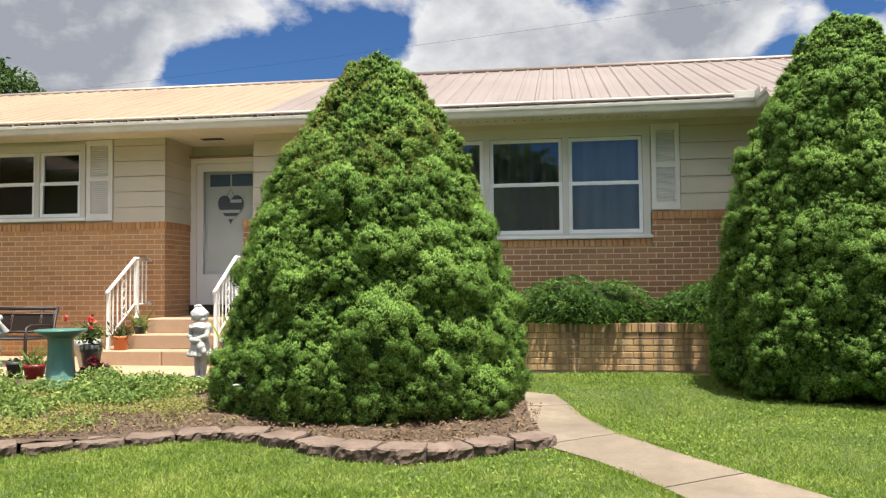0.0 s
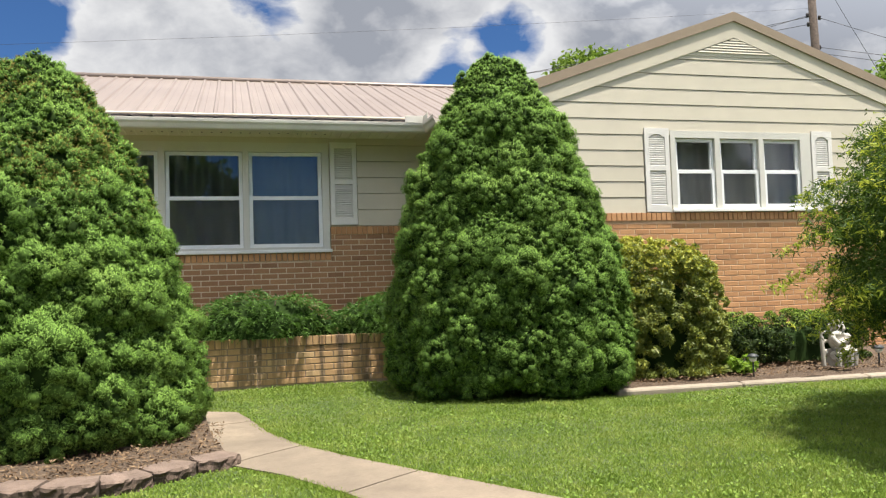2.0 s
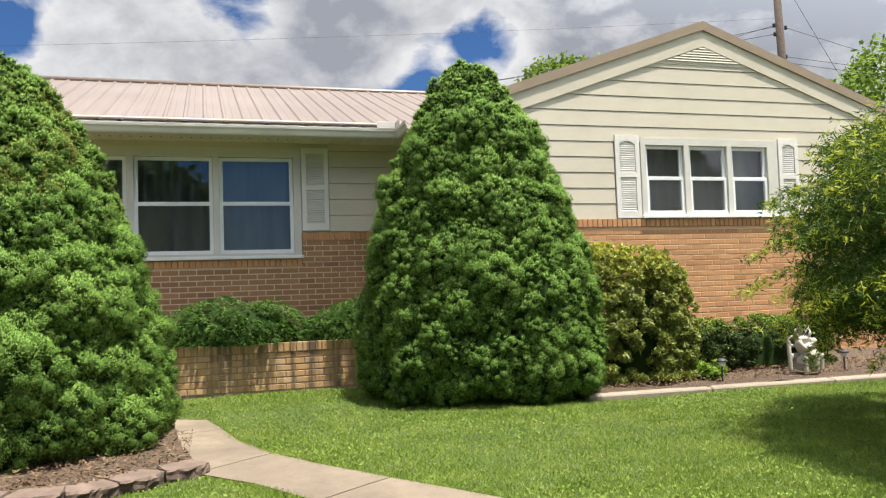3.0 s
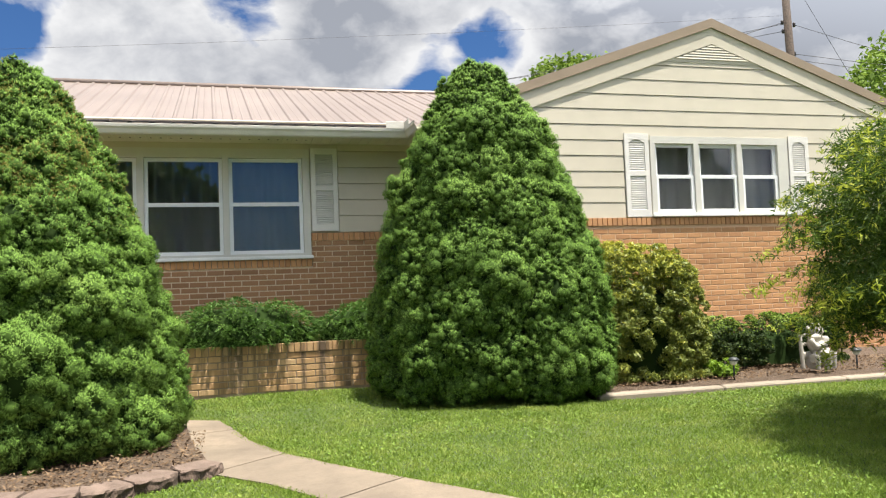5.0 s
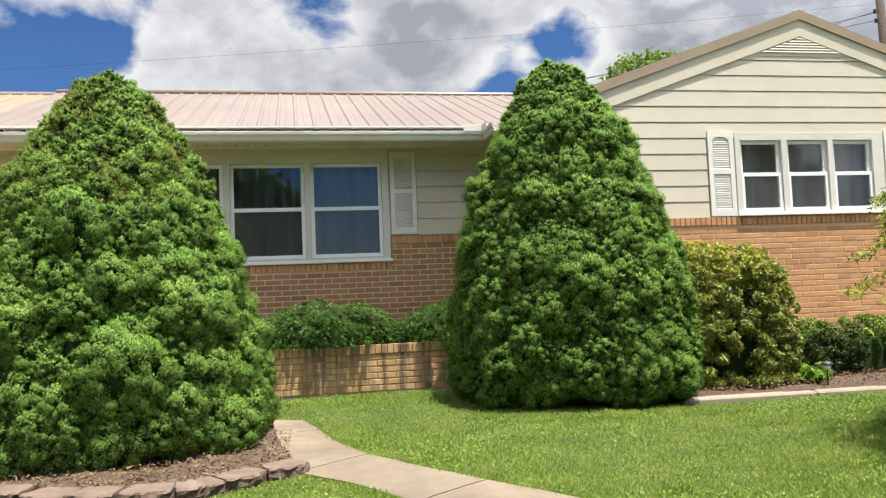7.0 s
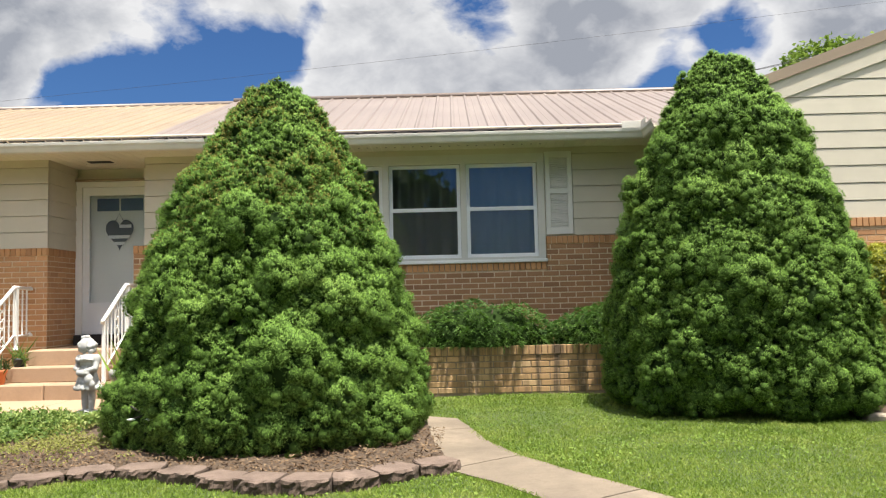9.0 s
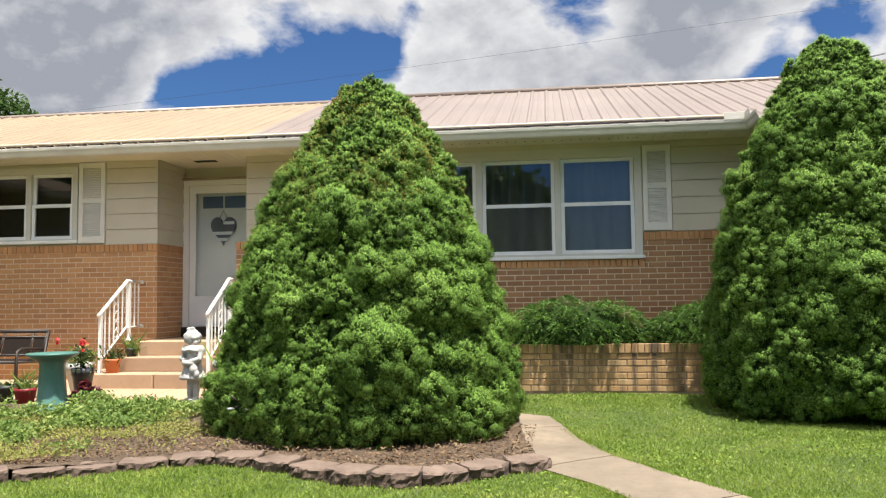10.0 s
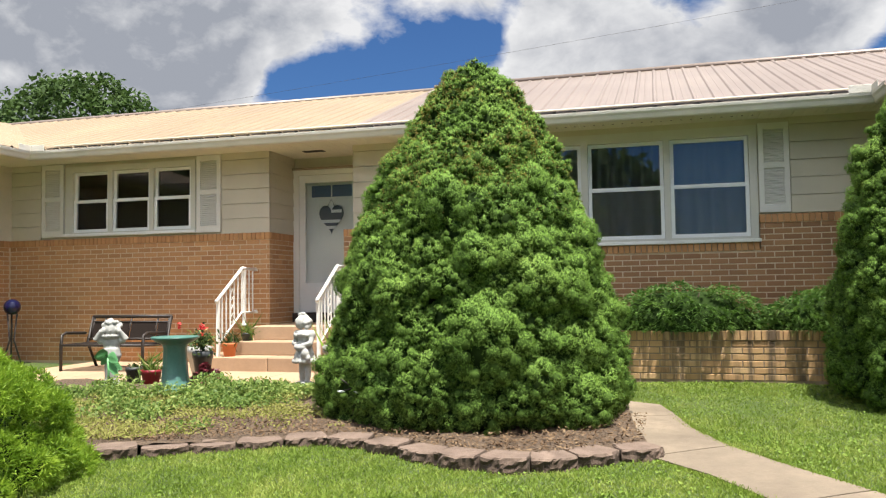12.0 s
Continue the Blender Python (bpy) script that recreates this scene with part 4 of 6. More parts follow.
spruce("spruce_tree", (-1.41, 6.28, 0), 2.81, [(0.0, 1.04), (0.06, 1.10), (0.16, 1.10), (0.30, 1.03), (0.40, 0.95), (0.50, 0.86), (0.60, 0.77), (0.68, 0.67), (0.76, 0.56), (0.86, 0.40), (0.93, 0.26), (1.0, 0.06)],
       11, 170000, 0.215, "dense rounded cone-shaped green dwarf spruce in a mulch bed", (0.035, 0), (0.37, -0.68, 1.95), 0.5)
spruce("spruce_tree", (2.645, 7.53, 0), 3.36, [(0.0, 1.05), (0.05, 1.15), (0.14, 1.17), (0.24, 1.13), (0.34, 1.06), (0.44, 0.98), (0.55, 0.87), (0.66, 0.74), (0.77, 0.61), (0.86, 0.43), (0.93, 0.28), (1.0, 0.05)],
       29, 170000, 0.215, "tall dense cone-shaped green dwarf spruce on the lawn", (-0.08, 0))

# ---------------------------------------------------------------- windows, shutters, door, vent
def sash_frame(x0, x1, z0, z1, y, wd, bm=None):
    """A rectangular frame with an open middle."""
    bm = bm or bmesh.new()
    box(x0, x0 + wd, y, y + 0.04, z0, z1, 0, bm)
    box(x1 - wd, x1, y, y + 0.04, z0, z1, 0, bm)
    box(x0 + wd, x1 - wd, y, y + 0.04, z1 - wd, z1, 0, bm)
    box(x0 + wd, x1 - wd, y, y + 0.04, z0, z0 + wd, 0, bm)
    return bm


def screen_mat():
    m = bpy.data.materials.new("insect_screen")
    m.use_nodes = True
    n = Nodes(m.node_tree)
    t = n.add("ShaderNodeBsdfTransparent")
    d = n.add("ShaderNodeBsdfDiffuse", {0: (0.22, 0.23, 0.24, 1)})
    n.add("ShaderNodeOutputMaterial", {0: n.add("ShaderNodeMixShader", {0: 0.16, 1: t.outputs[0], 2: d.outputs[0]}).outputs[0]})
    return m


M["screen"] = screen_mat()


def window(name, y, outer, panes, rail, glass_z, label, screens=True, pane="glass"):
    """A row of double-hung sashes. outer: (x0, x1, z0, z1); panes: glass (x0, x1) stretches; glass_z: lower and upper edge of the glass."""
    x0, x1, z0, z1 = outer
    root = hpart(name, mesh_from("casing", [], [], M["white"]), M["white"], None, label)
    bpy.context.view_layer.update()
    bm = box(x0, panes[0][0] - 0.045, y - 0.035, y + 0.06, z0, z1)
    box(panes[-1][1] + 0.045, x1, y - 0.035, y + 0.06, z0, z1, 0, bm)
    box(panes[0][0] - 0.045, panes[-1][1] + 0.045, y - 0.035, y + 0.06, glass_z[1] + 0.045, z1, 0, bm)
    box(panes[0][0] - 0.045, panes[-1][1] + 0.045, y - 0.030, y + 0.06, z0 + 0.02, glass_z[0] - 0.045, 0, bm)
    for (a, b), (c, d) in zip(panes, panes[1:]):
        box(b + 0.045, c - 0.045, y - 0.035, y + 0.06, glass_z[0] - 0.045, glass_z[1] + 0.045, 0, bm)
    hpart("frame", bm, M["casing"], root)
    hpart("sill", box(x0 - 0.02, x1 + 0.02, y - 0.075, y + 0.02, z0 - 0.02, z0 + 0.02, 0.005), M["white"], root)
    for a, b in panes:
        hpart("sash", sash_frame(a - 0.042, b + 0.042, rail - 0.015, glass_z[1] + 0.042, y + 0.012, 0.042), M["vinyl"], root, "white upper sash")
        hpart("sash", sash_frame(a - 0.042, b + 0.042, glass_z[0] - 0.042, rail + 0.02, y - 0.012, 0.042), M["vinyl"], root, "white lower sash")
        for q in ((rail + 0.02, glass_z[1] + 0.004, y + 0.032), (glass_z[0] - 0.004, rail - 0.018, y + 0.010)):
            ob = hpart("pane", mesh_from("pane", [(a - 0.005, q[2], q[0]), (b + 0.005, q[2], q[0]), (b + 0.005, q[2], q[1]), (a - 0.005, q[2], q[1])], [(0, 1, 2, 3)], M[pane]), M[pane], root)
            ob.visible_shadow = False
        if not screens:
            continue
        hpart("insect_screen", mesh_from("screen", [(a, y - 0.004, glass_z[0]), (b, y - 0.004, glass_z[0]), (b, y - 0.004, rail - 0.018), (a, y - 0.004, rail - 0.018)], [(0, 1, 2, 3)], M["screen"]), M["screen"], root)
    return root


window("window", Y_MAIN, (-8.46, -6.28, 1.84, 2.86), [(-8.285, -7.769), (-7.61, -7.073), (-6.917, -6.399)], 2.337, (1.925, 2.73), "white triple double-hung window with dark panes", False, "plain_glass")
window("window", Y_MAIN, (-1.86, 1.16, 1.49, 2.845), [(-1.73, -0.925), (-0.754, 0.061), (0.223, 1.028)], 2.155, (1.585, 2.685), "wide white picture window with grey curtains")
window("window", Y_GABLE, (5.31, 7.37, 1.85, 2.86), [(5.425, 5.895), (6.06, 6.54), (6.70, 7.17)], 2.345, (1.93, 2.725), "white triple double-hung window with pale curtains", True, "plain_glass")


def curtain(x0, x1, y, z0, z1, mat, label, fold=0.045):
    k = int((x1 - x0) / 0.02)
    V = []
    for i in range(k + 1):
        x = x0 + (x1 - x0) * i / k
        yy = y + fold * math.sin(x * 30 + 2.2 * noise.noise(Vector((x * 3.1, 2, y)))) * 0.6 + fold * 0.9 * noise.noise(Vector((x * 4, 0, y)))
        V += [(x, yy, z0), (x, yy + 0.01, z1)]
    ob = new("curtain", soup("curtain", V, [(2 * i, 2 * i + 2, 2 * i + 3, 2 * i + 1) for i in range(k)], mat, True))
    tagged(ob, label, "curtain")


M["sheer"] = material("sheer_cloth", painted((0.40, 0.40, 0.385), 0.3), 0.95)
curtain(-1.9, 0.12, 10.22, 1.3, 2.9, M["curtain"], "grey folded curtain behind a wide window", 0.11)
curtain(0.16, 1.25, 10.19, 1.3, 2.9, M["sheer"], "pale folded curtain behind a wide window")
curtain(5.2, 7.4, 9.12, 1.7, 2.9, M["sheer"], "pale sheer curtain behind a gable window")
curtain(5.2, 5.55, 9.08, 1.7, 2.9, M["curtain"], "dark folded curtain behind a gable window")


def shutter(x0, x1, y, z0, z1, arch=False):
    """A louvred shutter with two fields."""
    root = thing("shutter", ((x0 + x1) / 2, y - 0.045, z0), "white louvred window shutter on the sided wall", "shutter", "shutters of the house")
    hw, h, f_ = (x1 - x0) / 2, z1 - z0, 0.058
    mid = h * 0.52
    bm = box(-hw, -hw + f_, 0, 0.035, 0, h)
    box(hw - f_, hw, 0, 0.035, 0, h, 0, bm)
    for a, b in ((0, 0.085), (mid - 0.03, mid + 0.03), (h - 0.075, h)):
        box(-hw + f_, hw - f_, 0, 0.035, a, b, 0, bm)
    if arch:
        prism([(-hw + f_, h - 0.07), (hw - f_, h - 0.07)] + [(x, h - 0.075 - 0.045 * (x / (hw - f_)) ** 2) for x in np.linspace(hw - f_, -(hw - f_), 9)], 0.001, 0.03, bm)
    part("frame", bm, M["shutter"], root)
    part("backing", box(-hw + 0.01, hw - 0.01, 0.03, 0.043, 0.01, h - 0.01), M["shutter"], root)
    v = [(-hw + f_, 0.006, 0), (hw - f_, 0.006, 0), (hw - f_, 0.026, 0.026), (-hw + f_, 0.026, 0.026), (-hw + f_, 0.012, -0.004), (hw - f_, 0.012, -0.004)]
    me = mesh_from("louvre", v, [(0, 1, 2, 3), (4, 5, 1, 0)], M["shutter"])
    for a, b in ((0.09, mid - 0.034), (mid + 0.034, h - 0.08)):
        k = int((b - a) / 0.0265)
        for i in range(k):
            ob = part("louvre", me, M["shutter"], root)
            ob.location = (0, 0, a + (b - a) * i / k)


for q in ((-8.875, -8.49, Y_MAIN, 1.825, 2.905), (-6.255, -5.878, Y_MAIN, 1.818, 2.905), (1.175, 1.512, Y_MAIN, 1.812, 2.858)):
    shutter(*q)
shutter(4.945, 5.285, Y_GABLE, 1.835, 2.885, True)
shutter(7.385, 7.70, Y_GABLE, 1.835, 2.885, True)

# gable vent: a triangle of slats
vent = hpart("gable_vent", prism([(5.58, 3.83), (7.02, 3.83), (7.02, 3.88), (6.30, 4.14), (5.58, 3.88)], Y_GABLE - 0.0325, Y_GABLE - 0.02), M["siding"], None, "cream triangular louvred gable vent")
bpy.context.view_layer.update()
# No real hole: a flat near-black plate paints the shade between slats.
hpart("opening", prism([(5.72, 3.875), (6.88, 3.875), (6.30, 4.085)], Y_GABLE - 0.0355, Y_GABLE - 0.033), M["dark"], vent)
for i in range(6):
    z = 3.878 + i * 0.034
    half = (4.085 - z) / 0.362 - 0.02
    if half > 0.04:
        V = [(6.30 - half, Y_GABLE - 0.045, z), (6.30 + half, Y_GABLE - 0.045, z), (6.30 + half - 0.06, Y_GABLE - 0.036, z + 0.026), (6.30 - half + 0.06, Y_GABLE - 0.036, z + 0.026)]
        V += [(x, yy + 0.004, zz - 0.004) for x, yy, zz in V]
        hpart("slat", mesh_from("slat", V, [(0, 1, 2, 3), (7, 6, 5, 4), (0, 4, 5, 1), (3, 2, 6, 7)], M["siding"]), M["siding"], vent)
for sgn in (-1, 1):
    hpart("moulding", prism([(6.30, 4.15), (6.30 + sgn * 0.74, 3.885), (6.30 + sgn * 0.74, 3.845), (6.30, 4.10)], Y_GABLE - 0.044, Y_GABLE - 0.030), M["siding"], vent)

# front door: storm door with full glass, white inner door behind
door = hpart("front_door", box(-5.13, -3.92, 10.80, 10.85, 0.66, 2.76), M["white"], None, "white front door behind a glazed storm door")
bpy.context.view_layer.update()
bm = box(-5.125, -5.035, 10.70, 10.80, 0.66, 2.74)
box(-4.075, -3.985, 10.70, 10.80, 0.66, 2.74, 0, bm)
box(-5.035, -4.075, 10.70, 10.80, 2.66, 2.74, 0, bm)
hpart("door_frame", bm, M["white"], door)
hpart("drip_cap", box(-5.15, -3.96, 10.66, 10.80, 2.735, 2.765), M["trim_brown"], door)
bm = box(-5.03, -4.94, 10.71, 10.745, 0.67, 2.655)
box(-4.17, -4.08, 10.71, 10.745, 0.67, 2.655, 0, bm)
box(-4.94, -4.17, 10.71, 10.745, 2.545, 2.655, 0, bm)
box(-4.94, -4.17, 10.71, 10.745, 0.67, 1.09, 0, bm)
storm = hpart("storm_door", bm, M["vinyl"], door, "white storm door")
bpy.context.view_layer.update()
ob = hpart("pane", mesh_from("pane", [(-4.94, 10.728, 1.09), (-4.17, 10.728, 1.09), (-4.17, 10.728, 2.545), (-4.94, 10.728, 2.545)], [(0, 1, 2, 3)], M["door_glass"]), M["door_glass"], storm)
ob.visible_shadow = False
hpart("handle", box(-4.145, -4.115, 10.66, 10.71, 1.50, 1.66, 0.006), M["iron"], storm)
bm = box(-4.87, -4.57, 10.792, 10.799, 2.34, 2.51)
box(-4.545, -4.24, 10.792, 10.799, 2.34, 2.51, 0, bm)
# The blue paints the sky mirrored in the door's top panes.
M["sky_glass"] = material("sky_tinted_glass", painted((0.10, 0.14, 0.22), 0.2), 0.1)
hpart("top_light", bm, M["sky_glass"], door, "small panes at the top of the door, coloured blue-grey as mirrored sky")

heart = thing("heart_sign", (-4.555, 10.775, 2.02), "grey heart-shaped door sign with white stripes", "door sign")
M["slate"] = material("slate_grey", painted((0.14, 0.15, 0.16), 0.3), 0.8)
pts = []
for i in range(40):
    t = 2 * math.pi * i / 40
    pts.append((0.0118 * 16 * math.sin(t) ** 3, 0.0142 * (13 * math.cos(t) - 5 * math.cos(2 * t) - 2 * math.cos(3 * t) - math.cos(4 * t)) + 0.02))
part("board", prism(pts, -0.006, 0.006), M["slate"], heart)
for z, a, b in ((0.105, 0.0, 0.165), (-0.04, -0.145, 0.145), (-0.13, -0.085, 0.085)):
    part("stripe", box(a, b, -0.010, -0.006, z - 0.022, z + 0.022), M["vinyl"], heart)
part("cord", tube([(-0.06, -0.004, 0.17), (0, -0.004, 0.28), (0.06, -0.004, 0.17)], 0.004, 5), M["slate"], heart)

# basement window by the hedge
bw = hpart("basement_window", box(5.40, 6.10, Y_GABLE - 0.05, Y_GABLE - 0.02, 0.02, 0.40), M["vinyl"], None, "small white basement window in the brick wall")
bpy.context.view_layer.update()
# Opaque near-black pane: the unlit basement is painted on it.
hpart("pane", box(5.45, 6.05, Y_GABLE - 0.056, Y_GABLE - 0.051, 0.12, 0.36), M["dark"], bw)


# ---------------------------------------------------------------- railings on the steps
def railing(x):
    root = thing("stair_railing", (x, 8.98, 0.172), "white painted metal stair railing with a scroll panel", "railing", "railings of the steps")
    z0 = 0.172
    dz = lambda z: z - z0
    top = [(0, 0, dz(0.885)), (0, 0.60, dz(1.29)), (0, 0.98, dz(1.275))]
    low = [(0, 0, dz(0.31)), (0, 0.58, dz(0.70)), (0, 0.98, dz(0.70))]
    part("handrail", tube([(0, -0.05, dz(0.855))] + top, 0.022, 8), M["white"], root)
    part("lower_rail", tube(low, 0.013, 6), M["white"], root)
    part("post", box(-0.018, 0.018, -0.018, 0.018, 0, dz(0.885)), M["white"], root)
    part("post", box(-0.018, 0.018, 0.63, 0.666, dz(0.525), dz(1.28)), M["white"], root)
    part("foot", lathe([(0.045, 0), (0.04, 0.02), (0.02, 0.04), (0.02, 0.06)], 10, at=(0, 0.648, dz(0.525))), M["white"], root)
    for zz in (1.275, 0.70):
        part("wall_bracket", lathe([(0.03, 0), (0.035, 0.01), (0.03, 0.03), (0.012, 0.05)], 10, at=(0, 0.96, dz(zz) - 0.02)), M["white"], root)
    zt = lambda y: 0.885 + (1.29 - 0.885) * min(y / 0.6, 1)
    zl = lambda y: 0.31 + (0.70 - 0.31) * min(y / 0.58, 1)
    for i in range(1, 10):
        y = 0.098 * i
        part("picket", box(-0.007, 0.007, y - 0.007, y + 0.007, dz(zl(y)), dz(zt(y))), M["white"], root)
    y = 0.098 * 3.5
    for k in range(5):
        zz = dz(zl(y)) + 0.09 + k * 0.105
        a = [(0, y + 0.034 * math.cos(t) * (1 if k % 2 else -1), zz + 0.05 * math.sin(t)) for t in np.linspace(0, 2 * math.pi * 0.9, 12)]
        part("scroll", tube(a, 0.006, 5), M["white"], root)


railing(-5.33)
railing(-3.97)

# ---------------------------------------------------------------- shrubs and plants
M["juniper"] = material("juniper_needles", leaf_col((0.03, 0.075, 0.014), (0.075, 0.155, 0.025), (0.19, 0.31, 0.055), 0.5), 0.6, spec=0.3, sss=0.3)
M["yew"] = material("yew_needles", leaf_col((0.09, 0.18, 0.014), (0.19, 0.31, 0.022), (0.36, 0.47, 0.05)), 0.55, spec=0.3, sss=0.4)
M["rhodo"] = material("leathery_leaf", leaf_col((0.075, 0.10, 0.02), (0.16, 0.195, 0.035), (0.34, 0.35, 0.065)), 0.5, spec=0.35, sss=0.25)
M["box_leaf"] = material("boxwood_leaf", leaf_col((0.018, 0.034, 0.009), (0.035, 0.06, 0.014), (0.12, 0.15, 0.035)), 0.6, spec=0.2, sss=0.25)
M["maple"] = material("maple_leaf", leaf_col((0.03, 0.06, 0.011), (0.065, 0.115, 0.017), (0.16, 0.23, 0.03)), 0.55, spec=0.3, sss=0.45)
M["maple_tip"] = material("maple_new_leaf", leaf_col((0.22, 0.29, 0.025), (0.36, 0.42, 0.04), (0.52, 0.50, 0.07)), 0.55, spec=0.3, sss=0.45)
M["rhodo_tip"] = material("leathery_tip_leaf", leaf_col((0.24, 0.27, 0.03), (0.40, 0.40, 0.05), (0.56, 0.50, 0.08)), 0.5, spec=0.35, sss=0.3)
M["box_top"] = material("boxwood_sunlit_leaf", leaf_col((0.12, 0.20, 0.02), (0.20, 0.30, 0.035), (0.30, 0.38, 0.06)), 0.55, spec=0.25, sss=0.3)
M["dry_weed"] = material("dry_ground_leaf", leaf_col((0.10, 0.13, 0.025), (0.24, 0.25, 0.06), (0.31, 0.28, 0.10)), 0.7, spec=0.2, sss=0.3)
M["weed"] = material("weed_leaf", leaf_col((0.055, 0.11, 0.02), (0.135, 0.215, 0.04), (0.36, 0.42, 0.12), 0.65), 0.55, spec=0.3, sss=0.4)
M["maroon"] = material("maroon_leaf", leaf_col((0.06, 0.008, 0.012), (0.12, 0.014, 0.022), (0.20, 0.03, 0.04)), 0.5, sss=0.25)
M["far_leaf"] = material("far_leaf", leaf_col((0.03, 0.055, 0.014), (0.05, 0.09, 0.022), (0.085, 0.135, 0.033)), 0.7, spec=0.2, sss=0.3)
M["far_leaf_light"] = material("far_leaf_light", leaf_col((0.09, 0.15, 0.02), (0.16, 0.24, 0.035), (0.26, 0.33, 0.06)), 0.7, spec=0.2, sss=0.35)


def mound(rng, centre, size, count, lump, spread=0.16):
    """Lump centres, radii and outward ways over an uneven half-ellipsoid or box-like mound."""
    d = rng.normal(0, 1, (count, 3))
    d[:, 2] = np.abs(d[:, 2]) * 0.9 - 0.15
    d /= np.linalg.norm(d, axis=1, keepdims=True)
    rad = rng.uniform(0.6, 1.3, count) * lump
    k = 1 - np.abs(rng.normal(0, spread, count))
    c = np.array(centre) + d * (np.array(size) - lump * 0.8) * k[:, None]
    return c, rad, d


def fronds(points, normals, length, width, rng):
    """Arching sprays: a bent spine with short needles on both sides."""
    n_, steps = len(points), 9
    d = normals * np.array([1, 1, 0.35]) + rng.normal(0, 0.35, (n_, 3)) + np.array([0, -0.25, 0.12])
    d /= np.linalg.norm(d, axis=1, keepdims=True)
    side = np.cross(d, np.array([0, 0, 1.0]) + rng.normal(0, 0.3, (n_, 3)))
    side /= np.linalg.norm(side, axis=1, keepdims=True) + 1e-9
    l = length * rng.uniform(0.6, 1.3, (n_, 1))
    out_ = []
    for k in range(steps):
        t = k / steps
        q = points + d * l * t + np.array([0, 0, -0.55]) * l * t * t
        for sg in (-1, 1):
            tip = q + (side * sg * (1.15 - t) * 0.30 + d * 0.30 - np.array([0, 0, 0.10])) * l + rng.normal(0, 0.03, (n_, 3)) * l
            out_.append(np.stack([q - d * width, q + d * width, tip], 1))
    v = np.stack(out_, 1).reshape(-1, 3)
    return v, np.arange(len(v)).reshape(-1, 3)


def shrub(name, at, size, mat, label, category, seed, lumps, lump, count, kind="needle", length=0.04, width=0.008, spread=0.6, droop=0.0, per=3, square=1.0, dark="gap_shade", stems=4, tips=None, lighter_from=0.4):
    """A shrub of many small leaves or needles on lumps, with stems and an inside painted dark as shade."""
    rng = np.random.default_rng(seed)
    root = thing(name, at, label, category)
    for k in range(stems):
        a = k * 2.3 + 0.4
        part("stem", tube([(0.05 * math.cos(a), 0.05 * math.sin(a), -0.03), (size[0] * 0.5 * math.cos(a), size[1] * 0.5 * math.sin(a), size[2] * 0.75)], [0.02, 0.006], 5), M["bark"], root)
    c, rad, d = mound(rng, (0, 0, 0), size, lumps, lump)
    if square < 1:
        c = np.sign(c) * (np.abs(c) / np.array(size)) ** square * np.array(size)
    c[:, 2] = np.maximum(c[:, 2], 0.03)
    p, nrm = clumped(c, rad, count, rng, d + np.array([0, 0, 0.3]))
    ok = p[:, 2] > 0.0
    p, nrm = p[ok], nrm[ok]
    if kind == "frond":
        v, f_ = fronds(p, nrm, length, width, rng)
    elif kind == "needle":
        v, f_ = blades(p, nrm * 0.7 + np.array([0, 0, 0.2]), length, width, spread, per, rng, droop)
    else:
        # a second layer further in closes the gaps
        inner = rng.uniform(0, 1, len(p)) < 0.45
        p = np.vstack([p, p[inner] * np.array([0.86, 0.86, 0.9])])
        nrm = np.vstack([nrm, nrm[inner]])
        lean_ = nrm * 0.6 + np.array([0, 0, 0.5])
        if tips:
            # Lighter towards the top: yellow tips, and sunlight painted into the leaf colour.
            high = np.clip((p[:, 2] / size[2] - lighter_from) / (1.02 - lighter_from), 0, 1) ** 1.3 * 0.85 + 0.06
            is_light = rng.uniform(0, 1, len(p)) < high
            v, f_ = leaves(p[is_light], lean_[is_light], length, width, spread, rng)
            part("new_leaves", soup("new_leaves", v, f_, M[tips]), M[tips], root, "lighter leaves on top, partly sunlight put in their colour")
            p, lean_ = p[~is_light], lean_[~is_light]
        v, f_ = leaves(p, lean_, length, width, spread, rng)
    part("foliage", soup("foliage", v, f_, mat), mat, root)
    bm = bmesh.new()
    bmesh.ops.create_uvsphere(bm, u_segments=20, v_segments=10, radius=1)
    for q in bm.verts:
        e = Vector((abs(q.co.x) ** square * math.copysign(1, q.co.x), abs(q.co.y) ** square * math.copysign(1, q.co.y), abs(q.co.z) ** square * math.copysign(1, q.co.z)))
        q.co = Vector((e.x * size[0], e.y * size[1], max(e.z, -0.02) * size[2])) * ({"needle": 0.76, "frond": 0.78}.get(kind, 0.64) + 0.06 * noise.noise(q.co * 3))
    part("inner_foliage_shade", bm, M[dark], root)
    return root


for x, sx, seed in ((-1.2, 0.75, 41), (0.28, 0.98, 42), (1.75, 0.80, 43), (2.6, 0.5, 44)):
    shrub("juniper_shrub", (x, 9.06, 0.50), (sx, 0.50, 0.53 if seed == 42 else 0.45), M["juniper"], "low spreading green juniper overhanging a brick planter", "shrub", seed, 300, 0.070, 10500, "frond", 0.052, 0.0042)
shrub("rhododendron", (4.18, 7.38, 0.05), (0.68, 0.55, 1.40), M["rhodo"], "tall leathery green shrub with yellowish tips by the brick wall", "shrub", 51, 900, 0.055, 62000, "leaf", 0.058, 0.019, 0.95, square=0.62, tips="rhodo_tip", lighter_from=0.45)
shrub("boxwood_hedge", (6.0, 7.85, 0.05), (0.98, 0.52, 0.55), M["box_leaf"], "clipped dark green boxwood hedge before the brick wall", "hedge", 52, 420, 0.05, 30000, "leaf", 0.036, 0.017, 0.9, square=0.5, tips="box_top", lighter_from=0.62)
